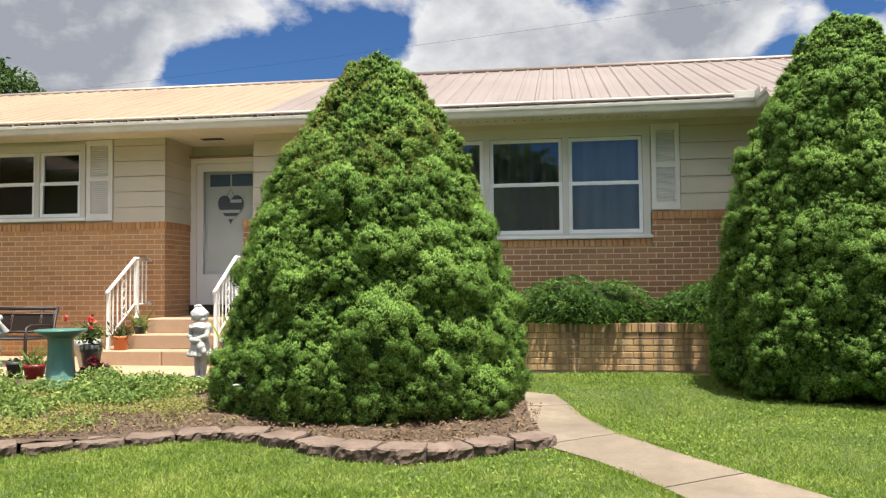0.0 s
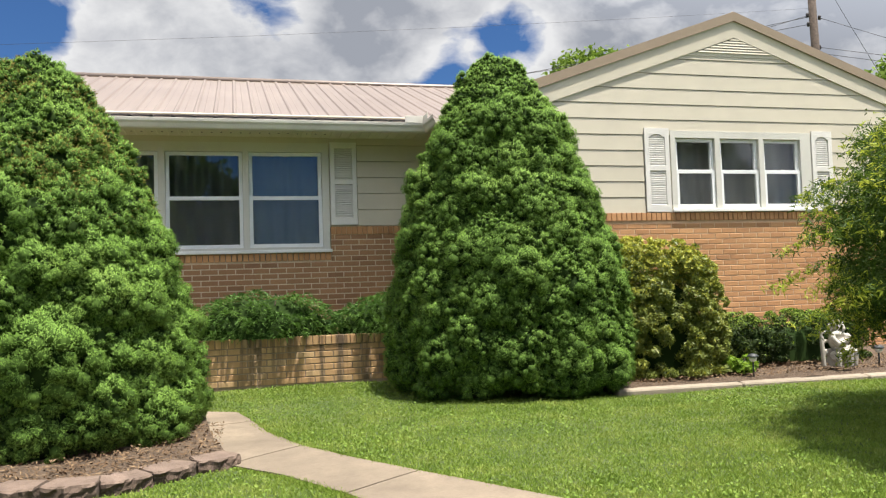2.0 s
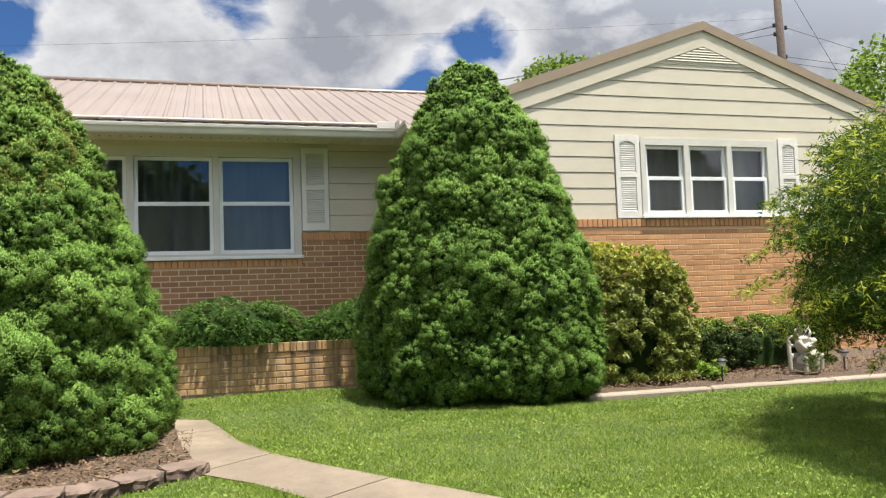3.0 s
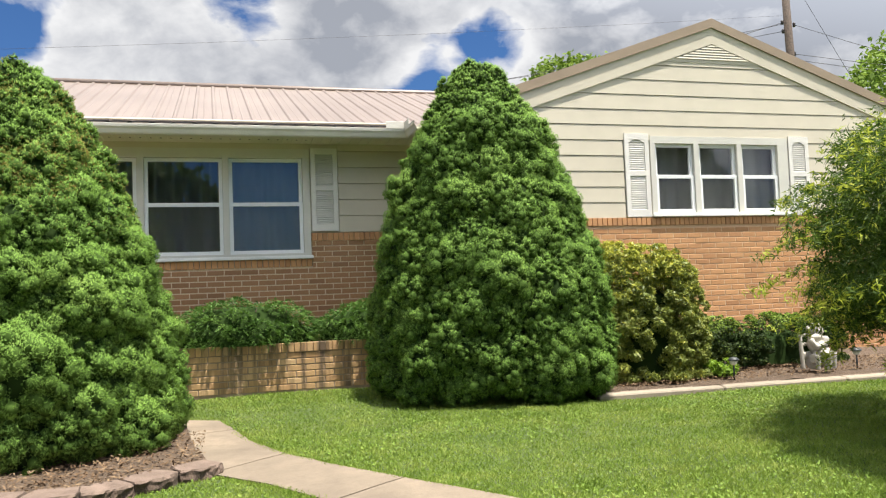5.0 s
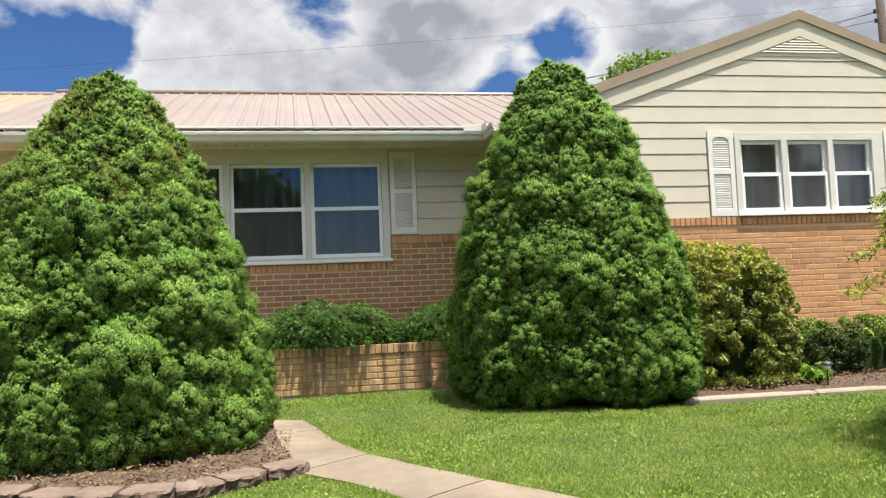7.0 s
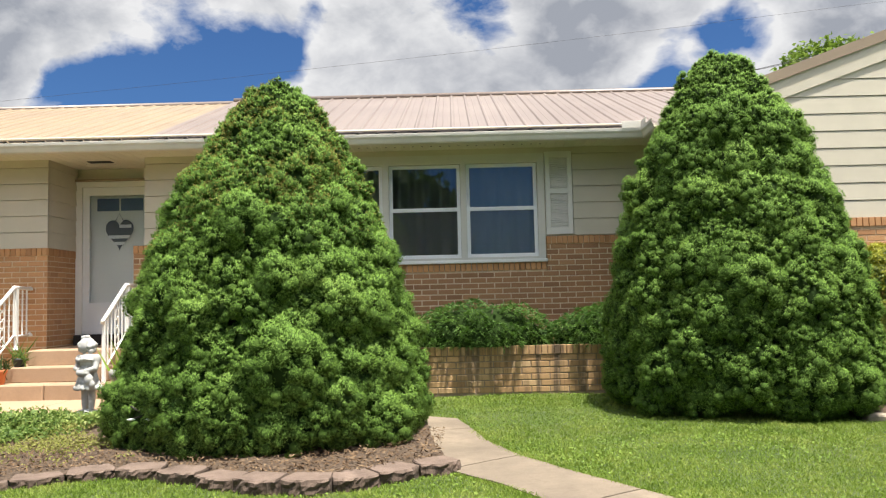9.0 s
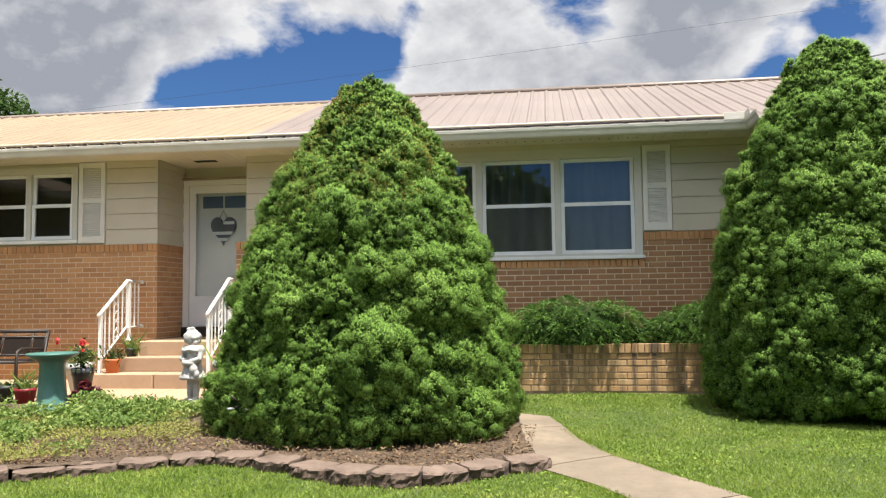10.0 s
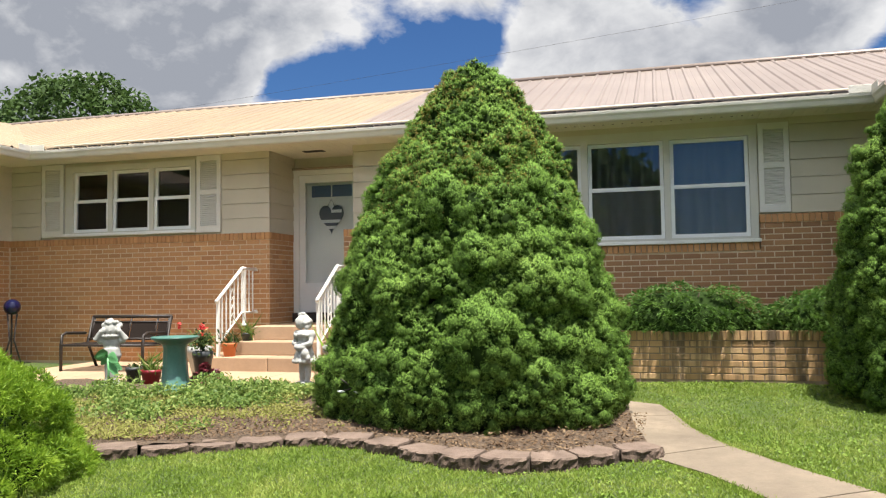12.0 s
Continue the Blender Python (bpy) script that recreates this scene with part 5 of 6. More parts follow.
shrub("yew_shrub", (-3.92, 3.54, -0.04), (0.92, 0.85, 0.78), M["yew"], "bright yellow-green yew shrub at the lawn edge", "shrub", 53, 330, 0.10, 60000, "needle", 0.04, 0.0075, 0.55, 0.0, 4)
shrub("small_shrub", (4.85, 6.95, 0.05), (0.20, 0.16, 0.20), M["yew"], "small yellow-green plant in the mulch bed", "plant", 54, 30, 0.05, 1500, "leaf", 0.05, 0.016, 0.7, stems=2)
shrub("coleus", (-4.46, 7.30, 0.0), (0.17, 0.15, 0.26), M["maroon"], "dark maroon leafy plant on the ground", "plant", 55, 30, 0.05, 500, "leaf", 0.09, 0.05, 0.6, stems=2)


def weeds():
    """Leafy ground cover in the bed before the patio, thinning towards the edging."""
    rng = np.random.default_rng(61)
    k = 8200
    x = rng.uniform(-6.6, -2.2, k)
    y = 4.9 + 2.1 * rng.uniform(0, 1, k) ** 0.8
    dens = np.array([noise.noise(Vector((a * 1.1, b * 1.3, 3))) * 0.7 + noise.noise(Vector((a * 3.4, b * 3.6, 8))) * 0.5 for a, b in zip(x, y)])
    ok = (dens > -0.06 + (y < 5.7) * 0.28 + (x > -3.0) * (y < 6.6) * 0.30) & (y > np.interp(x, [q[0] for q in EDGE], [q[1] for q in EDGE]) + 0.25) & ~((y > 6.80) & (x < -4.15)) & ~((y > 6.40) & (np.abs(x + 4.55) < 0.34))
    x, y, dens = x[ok], y[ok], dens[ok]
    hgt = np.clip(0.035 + 0.065 * (y - 5.2) / 1.6 + 0.20 * dens, 0.02, 0.26)
    per = 9
    m = len(x) * per
    px = np.repeat(x, per) + rng.normal(0, 0.05, m)
    py = np.repeat(y, per) + rng.normal(0, 0.05, m)
    pz = 0.03 + np.repeat(hgt, per) * rng.uniform(0.15, 1.05, m)
    keep = rng.uniform(0, 1, m) < 0.72
    p = np.stack([px, py, pz], 1)[keep]
    m = len(p)
    v, f_ = leaves(p, np.tile([0, -0.25, 0.9], (m, 1)), 0.044, 0.020, 0.9, rng)
    ob = new("ground_cover", soup("ground_cover", v, f_, M["weed"]))
    tagged(ob, "leafy green ground cover and weeds in the bed", "ground cover", kind="stuff")


weeds()


def creepers():
    """Thin, half dry creeping growth between the leafy cover and the edging."""
    rng = np.random.default_rng(63)
    k = 60000
    x, y = rng.uniform(-6.6, -1.9, k), rng.uniform(3.9, 6.6, k)
    patch = np.array([noise.noise(Vector((a * 1.6, b * 2.2, 5))) + 0.6 * noise.noise(Vector((a * 5, b * 6, 9))) for a, b in zip(x, y)])
    ok = (patch + rng.normal(0, 0.2, k) > 0.02 + np.clip(x + 3.0, 0, 2) * 0.5) & (y > np.interp(x, [q[0] for q in EDGE], [q[1] for q in EDGE]) + 0.22)
    p = np.stack([x, y, 0.045 + rng.uniform(0, 0.035, k)], 1)[ok]
    v, f_ = leaves(p, np.tile([0, -0.2, 0.9], (len(p), 1)), 0.030, 0.011, 0.8, rng)
    tagged(new("creeping_growth", soup("creeping_growth", v, f_, M["dry_weed"])), "thin yellowish creeping growth over the mulch bed", "ground cover", kind="stuff")


creepers()


def chips():
    """Loose bark chips on the beds."""
    rng = np.random.default_rng(62)
    k = 9000
    x = np.concatenate([rng.uniform(-4.5, -0.1, k), rng.uniform(3.4, 7.6, k // 2)])
    y = np.concatenate([4.55 + rng.uniform(0, 1, k) ** 1.5 * 1.6, 6.62 + rng.uniform(0, 1, k // 2) * 1.1])
    ok = (x > 3) | (y > np.interp(x, [q[0] for q in EDGE], [q[1] for q in EDGE]) + 0.16)
    x, y = x[ok], y[ok]
    p = np.stack([x, y, np.where(x > 3, 0.050, 0.040) + rng.uniform(-0.006, 0.012, len(x))], 1)
    v, f_ = leaves(p, np.tile([0, 0, 1.0], (len(x), 1)), 0.036, 0.011, 0.4, rng)
    m = material("bark_chip", leaf_col((0.055, 0.034, 0.02), (0.135, 0.086, 0.05), (0.31, 0.22, 0.13)), 0.95, spec=0.1)
    tagged(new("bark_chips", soup("bark_chips", v, f_, m)), "loose brown bark chips on the beds", "mulch", kind="stuff")


chips()


def tree(name, at, height, crown, mat, label, seed, lumps, lump, count, leaf, trunk=0.25, low=0.35, flat=0.8, droop=0.0, narrow=False):
    """A broad-leaved tree: tapered trunk, forked limbs and a loose crown of many leaves."""
    rng = np.random.default_rng(seed)
    root = thing(name, at, label, "tree")
    mid = Vector((0, 0, height * (low + 1) / 2))
    part("trunk", tube([(0, 0, -0.1), (0.02 * height, 0, height * low), (0, 0.02 * height, height * 0.8)], [trunk, trunk * 0.7, trunk * 0.15], 8), M["bark"], root)
    c, rad, d = mound(rng, (0, 0, 0), (crown, crown, height * (1 - low) / 2), lumps, lump, 0.28)
    full = rng.normal(0, 1, (lumps, 3))
    full /= np.linalg.norm(full, axis=1, keepdims=True)
    c = full * np.array([crown - lump, crown - lump, height * (1 - low) / 2 - lump * flat]) * rng.uniform(0.45, 1.0, (lumps, 1)) ** 0.5 + np.array(mid)
    for k in range(0, lumps, max(1, lumps // 14)):
        e = Vector(c[k])
        part("limb", tube([(0, 0, height * low * 0.8), Vector((e.x * 0.4, e.y * 0.4, (height * low + e.z) / 2)), e], [trunk * 0.4, trunk * 0.2, trunk * 0.04], 5), M["bark"], root)
    p, nrm = clumped(c, rad, count, rng, full, flat)
    nrm = nrm * 0.5 + np.array([0, 0, 0.6])
    if narrow:
        # drooping sprays that reach past the dense part
        sprays = []
        for k in range(260):
            a, e = rng.uniform(0, 2 * math.pi), rng.uniform(-0.55, 1.1)
            tip = np.array([math.cos(a) * math.cos(e), math.sin(a) * math.cos(e), math.sin(e)]) * np.array([crown, crown, height * (1 - low) / 2]) * rng.uniform(0.9, 1.14) + np.array(mid)
            t = rng.uniform(0.0, 1.0, (110, 1)) ** 0.7
            q = np.array(mid) * (1 - t) * 0.45 + tip * (0.55 + 0.45 * t) + np.array([0, 0, 1]) * (0.14 * t - 0.34 * t ** 2) + rng.normal(0, 0.05, (110, 3)) * np.array([1, 1, 0.45]) * (1.3 - 0.6 * t)
            sprays.append(q)
        p = np.vstack([p + rng.normal(0, lump * 0.3, p.shape)] + sprays)
        nrm = np.vstack([nrm] + [np.tile([0, 0, 0.3], (110, 1))] * len(sprays))
        # the newest leaves, at the ends of the sprays, are yellow
        reach = np.linalg.norm((p - np.array(mid)) / np.array([crown, crown, height * (1 - low) / 2]), axis=1)
        is_light = rng.uniform(0, 1, len(p)) < np.clip((reach - 0.86) * 2.6, 0, 0.8)
        turn_ = nrm * 0.5 + rng.normal(0, 0.6, p.shape) * np.array([1, 1, 0.5])
        v, f_ = blades(p[is_light], turn_[is_light], leaf, leaf * 0.21, 0.5, 4, rng, droop)
        part("new_leaves", soup("new_leaves", v, f_, M["maple_tip"]), M["maple_tip"], root, "yellow-green new leaves at the tips")
        v, f_ = blades(p[~is_light], turn_[~is_light], leaf, leaf * 0.21, 0.5, 4, rng, droop)
    else:
        p = p + rng.normal(0, lump * 0.2, p.shape)
        v, f_ = leaves(p, nrm, leaf, leaf * 0.6, 0.7, rng)
    part("crown", soup("crown", v, f_, mat), mat, root)
    return root


tree("japanese_maple", (5.55, 3.35, -0.06), 2.45, 2.15, M["maple"], "spreading green lace-leaf maple with yellow tips on the lawn", 71, 460, 0.20, 70000, 0.052, 0.07, 0.06, 0.40, 0.6, True)
tree("far_tree", (-33, 40, 0), 14.2, 5.2, M["far_leaf"], "large dark green leafy tree behind the house", 72, 150, 1.3, 34000, 0.38)
tree("far_tree", (-41, 41, 0), 13.0, 3.6, M["far_leaf"], "pale grey-green tree far behind the house", 73, 60, 1.0, 3500, 0.40)
tree("far_tree", (19.2, 40, 0), 14.0, 3.6, M["far_leaf_light"], "green leafy tree top beyond the roof", 74, 80, 0.9, 12000, 0.36)
tree("far_tree", (36.5, 31, 0), 13.6, 6.6, M["far_leaf_light"], "sunlit yellow-green leafy tree beyond the gable", 75, 150, 1.2, 20000, 0.38)

# trees over the road behind the camera, which the window panes mirror
for i, (x, h_, r_) in enumerate(((-31, 11, 4.6), (-23, 10, 4.4), (-14.5, 11, 4.8), (-3.3, 10, 4.2), (12.5, 10, 4.4), (20, 11, 4.6), (27, 11.5, 4.6))):
    tree("street_tree", (x, -26 - (i % 2) * 2, -0.5), h_, r_, M["far_leaf"], "leafy green tree across the road", 90 + i, 70, 1.6, 7000, 0.85, 0.25, 0.08)

# ---------------------------------------------------------------- utility pole and wires
pole = thing("utility_pole", (18.9, 22, 0), "brown wooden utility pole with insulators behind the house", "utility pole")
part("shaft", tube([(0, 0, -0.3), (-0.10, 0, 6), (-0.26, 0, 11.6)], [0.17, 0.145, 0.12], 10), M["bark"], pole)
for x, z in ((-0.42, 9.55), (0.05, 9.5), (-0.40, 9.25), (0.02, 11.2), (0.0, 8.5)):
    part("insulator", lathe([(0.03, -0.07), (0.055, -0.04), (0.04, 0), (0.055, 0.04), (0.03, 0.08)], 8, at=(x, 0, z)), M["iron"], pole)
ends = [((-0.4, 0, 9.55), (-14, 14, 7.6)), ((-0.4, 0, 9.5), (-16, 5, 7.2)), ((-0.4, 0, 9.25), (-15, 9, 8.4)), ((0.05, 0, 9.5), (24, 6, 8.6)), ((0, 0, 8.5), (24, 3, 8.9)), ((0, 0, 8.3), (24, 3, 8.5)), ((0.02, 0, 11.2), (4.0, 0.4, 6.0)), ((-0.3, 0, 9.8), (-50, -2, 5.2))]
THIN = 0.003
wires = thing("overhead_wires", (18.9, 22, 0), "thin dark overhead wires fixed to a pole", "wires")
for a, b in ends:
    a, b = Vector(a), Vector(b)
    sag = (b - a).length * 0.008
    part("wire", tube([a.lerp(b, t) - Vector((0, 0, sag * 4 * t * (1 - t))) for t in np.linspace(0, 1, 9)], 0.009 if b.x > -40 else THIN, 4), M["iron"], wires)

# ---------------------------------------------------------------- garden things
M["teal"] = material("teal_glaze", concrete((0.115, 0.25, 0.20), (0.065, 0.165, 0.135)), 0.3, bump=0.15)
M["terracotta"] = material("terracotta", concrete((0.62, 0.20, 0.07), (0.50, 0.15, 0.05)), 0.8, bump=0.2)
M["red_glaze"] = material("red_plastic", painted((0.26, 0.018, 0.028), 0.3), 0.4)
M["black_plastic"] = material("black_plastic", painted((0.03, 0.035, 0.035), 0.3), 0.5)
M["green_glaze"] = material("green_glaze", painted((0.16, 0.42, 0.17), 0.5), 0.3)
M["blue_glass"] = material("blue_glaze", painted((0.008, 0.008, 0.04), 0.1), 0.08)
M["petal_red"] = material("red_petal", painted((0.60, 0.015, 0.02), 0.2), 0.6)
M["petal_white"] = material("white_petal", painted((0.75, 0.75, 0.72), 0.1), 0.6)
M["sling"] = material("brown_sling", painted((0.022, 0.016, 0.013), 0.3), 0.9, spec=0.1)

bath = thing("bird_bath", (-4.60, 6.97, 0.0), "teal glazed fluted bird bath on the flower bed", "bird bath")
seg, rings = 40, [(0.155, 0.0), (0.16, 0.03), (0.14, 0.045), (0.142, 0.065), (0.130, 0.08), (0.116, 0.25), (0.108, 0.44), (0.13, 0.475)]
bm = bmesh.new()
rows = []
for r, z in rings:
    rows.append([bm.verts.new((r * (1 + (0.05 * math.cos(k * math.pi / 2.5) if 0.07 < z < 0.46 else 0)) * math.cos(2 * math.pi * k / seg), r * (1 + (0.05 * math.cos(k * math.pi / 2.5) if 0.07 < z < 0.46 else 0)) * math.sin(2 * math.pi * k / seg), z)) for k in range(seg)])
for a, b in zip(rows, rows[1:]):
    for k in range(seg):
        bm.faces.new((a[k], a[(k + 1) % seg], b[(k + 1) % seg], b[k])).smooth = True
part("pedestal", bm, M["teal"], bath)
part("basin", lathe([(0.11, 0.465), (0.17, 0.495), (0.222, 0.525), (0.232, 0.54), (0.226, 0.548), (0.20, 0.535), (0.12, 0.515), (0.02, 0.51)], 32), M["teal"], bath)


def flowers(root, mat, centre, count, size, spread, rng):
    p = np.array(centre) + rng.normal(0, spread, (count, 3))
    v, f_ = leaves(p, np.tile([0, -0.3, 1.0], (count, 1)), size, size * 0.8, 0.8, rng)
    part("flowers", soup("flowers", v, f_, mat), mat, root)


def pot_plant(name, at, radius, height, mat, label, leaf_mat, leaf_kind, seed, spread, top, taper=0.72, rim=True, count=260, length=0.07):
    """A pot with rim, soil and a plant."""
    rng = np.random.default_rng(seed)
    root = thing(name, at, label, "potted plant")
    prof = [(radius * taper, 0), (radius * 0.93, height * 0.78)] + ([(radius, height * 0.79), (radius * 1.02, height)] if rim else [(radius, height)]) + [(radius * 0.86, height), (radius * 0.84, height * 0.86), (0.005, height * 0.85)]
    part("pot", lathe(prof, 20), mat, root)
    part("soil", lathe([(radius * 0.83, height * 0.84), (radius * 0.80, height * 0.88), (0.004, height * 0.89)], 14), M["mulch"], root)
    if leaf_kind == "spike":
        p = np.tile([0, 0, height * 0.9], (count, 1)) + rng.normal(0, radius * 0.2, (count, 3)) * np.array([1, 1, 0.1])
        d = rng.normal(0, 0.75, (count, 3))
        d[:, 2] = np.abs(d[:, 2]) * 0.8 + 0.55
        v, f_ = blades(p, d, length, length * 0.10, 0.05, 1, rng)
    else:
        p = np.array([0, 0, height + top * 0.5]) + rng.normal(0, 1, (count, 3)) * np.array([spread * 0.55, spread * 0.55, top * 0.35])
        p[:, 2] = np.maximum(p[:, 2], height * 0.85)
        v, f_ = leaves(p, np.tile([0, -0.2, 1.0], (count, 1)), length, length * 0.5, 0.7, rng)
    part("leaves", soup("leaves", v, f_, leaf_mat), leaf_mat, root)
    return root


pot_plant("potted_palm", (-5.20, 9.03, 0.172), 0.095, 0.17, M["terracotta"], "orange terracotta pot with a spiky palm on a step", M["box_leaf"], "spike", 81, 0.1, 0.1, count=70, length=0.20)
pot_plant("potted_plant", (-5.14, 9.36, 0.345), 0.075, 0.10, M["black_plastic"], "small dark pot with trailing stems on a step", M["weed"], "spike", 82, 0.1, 0.1, count=40, length=0.24)
pot_plant("potted_plant", (-5.19, 7.42, 0.0), 0.105, 0.17, M["red_glaze"], "dark red pot with grassy leaves beside the bird bath", M["weed"], "spike", 83, 0.1, 0.1, count=90, length=0.20)
pot_plant("plant_pot", (-5.43, 7.46, 0.0), 0.085, 0.19, M["black_plastic"], "black plastic pot beside the red pot", M["box_leaf"], "leaf", 84, 0.05, 0.03, count=30, length=0.05)
u = pot_plant("flower_urn", (-5.08, 8.15, 0.0), 0.14, 0.36, M["statue"], "white urn with geraniums before the steps", M["weed"], "leaf", 85, 0.14, 0.14, 0.45, count=220, length=0.055)
flowers(u, M["petal_red"], (0.06, -0.06, 0.50), 26, 0.035, 0.022, np.random.default_rng(1))
flowers(u, M["petal_white"], (0.12, -0.05, 0.36), 40, 0.025, 0.04, np.random.default_rng(2))
g_ = pot_plant("geranium_pot", (-4.78, 7.75, 0.0), 0.11, 0.34, M["black_plastic"], "dark pot with red geraniums behind the bird bath", M["box_leaf"], "leaf", 88, 0.12, 0.20, 0.6, count=200, length=0.06)
flowers(g_, M["petal_red"], (0.02, -0.05, 0.60), 30, 0.035, 0.02, np.random.default_rng(3))
flowers(g_, M["petal_red"], (-0.28, -0.02, 0.62), 14, 0.03, 0.015, np.random.default_rng(4))
pot_plant("flower_urn", (-3.26, 7.98, 0.0), 0.20, 0.40, M["statue"], "white urn with a spiky plant beside the girl statue", M["yew"], "spike", 86, 0.1, 0.2, 0.5, count=70, length=0.30)


def statue(name, at, mat, label, blobs, bars, turn=0):
    """One carved body: rounded masses and limbs melted together."""
    bm = bmesh.new()
    for x, y, z, rx, ry, rz in blobs:
        r = bmesh.ops.create_uvsphere(bm, u_segments=14, v_segments=9, radius=1)["verts"]
        bmesh.ops.scale(bm, vec=(rx, ry, rz), verts=r)
        bmesh.ops.translate(bm, vec=(x, y, z), verts=r)
    for pts_, rad in bars:
        tube(pts_, rad, 9, bm)
    me = bpy.data.meshes.new(name)
    bm.to_mesh(me)
    bm.free()
    me.materials.append(mat)
    ob = new(name, me)
    ob.matrix_world = pose(*at, 0, 0, turn)
    rm = ob.modifiers.new("melt", "REMESH")
    rm.mode, rm.voxel_size, rm.use_smooth_shade = "VOXEL", 0.006, True
    sm = ob.modifiers.new("soften", "SMOOTH")
    sm.factor, sm.iterations = 0.5, 6
    return tagged(ob, label, "statue")


def ring_of(cx, cy, cz, rx, ry, size, a0, a1, k, wave=0.0):
    """Small rounded lumps along an arc: curls, ruffles and hems."""
    return [(cx + rx * math.cos(a), cy + ry * math.sin(a), cz + wave * math.sin(4 * a), size, size, size) for a in np.linspace(a0, a1, k)]


# a girl in a knee-length dress with a wide collar, head bent to one side, a basket on her arm
girl_blobs = [(-0.035, -0.02, 0.655, 0.056, 0.056, 0.066), (-0.03, 0.015, 0.672, 0.074, 0.066, 0.070), (-0.055, 0.0, 0.735, 0.036, 0.03, 0.022), (-0.02, 0.005, 0.742, 0.03, 0.028, 0.02),
              (0.0, 0.0, 0.50, 0.082, 0.062, 0.085), (0.0, -0.01, 0.552, 0.10, 0.074, 0.030), (0.005, -0.02, 0.53, 0.09, 0.07, 0.03), (-0.105, -0.005, 0.525, 0.042, 0.044, 0.052), (0.105, 0.0, 0.53, 0.042, 0.044, 0.052),
              (0.02, -0.075, 0.405, 0.085, 0.05, 0.034), (0.085, -0.07, 0.345, 0.045, 0.04, 0.055), (0.115, -0.06, 0.30, 0.03, 0.03, 0.04), (-0.035, -0.072, 0.648, 0.010, 0.012, 0.014)]
girl_blobs += ring_of(-0.03, 0.015, 0.66, 0.072, 0.062, 0.027, -0.5, math.pi + 0.5, 11, 0.012) + ring_of(-0.03, 0.01, 0.615, 0.07, 0.055, 0.026, -0.3, math.pi + 0.3, 8, 0.008)
girl_blobs += ring_of(0.0, -0.01, 0.532, 0.104, 0.078, 0.017, 0, 2 * math.pi, 18, 0.006) + ring_of(0.0, 0.0, 0.262, 0.125, 0.10, 0.024, 0, 2 * math.pi, 16)
girl_bars = [([(0, 0, 0.46), (0, 0, 0.38), (0, 0, 0.255)], [0.068, 0.088, 0.128]), ([(-0.038, 0, 0.28), (-0.04, 0, 0.14), (-0.038, 0, 0.03)], [0.036, 0.034, 0.026]), ([(0.036, 0.01, 0.28), (0.038, 0.01, 0.14), (0.036, 0.0, 0.03)], [0.036, 0.034, 0.026]),
             ([(-0.108, 0, 0.52), (-0.125, -0.03, 0.44), (-0.03, -0.085, 0.435)], [0.036, 0.032, 0.026]), ([(0.108, 0, 0.52), (0.125, -0.03, 0.445), (0.05, -0.09, 0.42)], [0.036, 0.032, 0.026]), ([(0, 0, 0.0), (0, 0, 0.035), (0, 0, 0.05)], [0.115, 0.11, 0.08]), ([(-0.04, -0.03, 0.035), (-0.045, -0.075, 0.03)], 0.028), ([(0.035, -0.03, 0.035), (0.04, -0.075, 0.03)], 0.028)]
statue("girl_statue", (-3.50, 7.58, 0.0), M["statue"], "white garden statue of a girl holding a basket", girl_blobs, girl_bars, -24)
# a child's bust with curls, cheeks resting on both hands, elbows out, over a drapery and a turned column
boy_blobs = [(0.0, -0.015, 0.605, 0.062, 0.060, 0.070), (0, 0.012, 0.630, 0.080, 0.068, 0.066), (0, 0, 0.48, 0.095, 0.065, 0.085), (0, -0.005, 0.40, 0.085, 0.065, 0.07), (0, -0.03, 0.535, 0.08, 0.05, 0.03), (0, -0.073, 0.598, 0.010, 0.012, 0.014),
             (-0.075, -0.04, 0.60, 0.026, 0.028, 0.034), (0.075, -0.04, 0.60, 0.026, 0.028, 0.034), (-0.10, -0.01, 0.50, 0.045, 0.04, 0.04), (0.10, -0.01, 0.50, 0.045, 0.04, 0.04)]
boy_blobs += ring_of(0, 0.01, 0.645, 0.078, 0.065, 0.028, -0.35, math.pi + 0.35, 10, 0.01) + ring_of(0, 0.0, 0.680, 0.05, 0.04, 0.026, 0, 2 * math.pi, 8, 0.006) + ring_of(0, -0.01, 0.545, 0.088, 0.065, 0.018, 0, 2 * math.pi, 16) + [(-0.01, 0.0, 0.708, 0.028, 0.026, 0.022)]
boy_bars = [([(-0.10, 0, 0.51), (-0.145, -0.03, 0.515), (-0.085, -0.05, 0.60)], [0.036, 0.034, 0.026]), ([(0.10, 0, 0.51), (0.145, -0.03, 0.515), (0.085, -0.05, 0.60)], [0.036, 0.034, 0.026]), ([(0, 0, 0.42), (0, 0, 0.34), (0, 0, 0.28)], [0.085, 0.10, 0.075]), ([(0, 0, 0.32), (0, 0, 0.12), (0, 0, 0.06), (0, 0, 0.0)], [0.072, 0.066, 0.09, 0.115])]
statue("child_statue", (-5.43, 7.10, 0.0), M["statue"], "white garden statue of a child on a column", boy_blobs, boy_bars, 22)
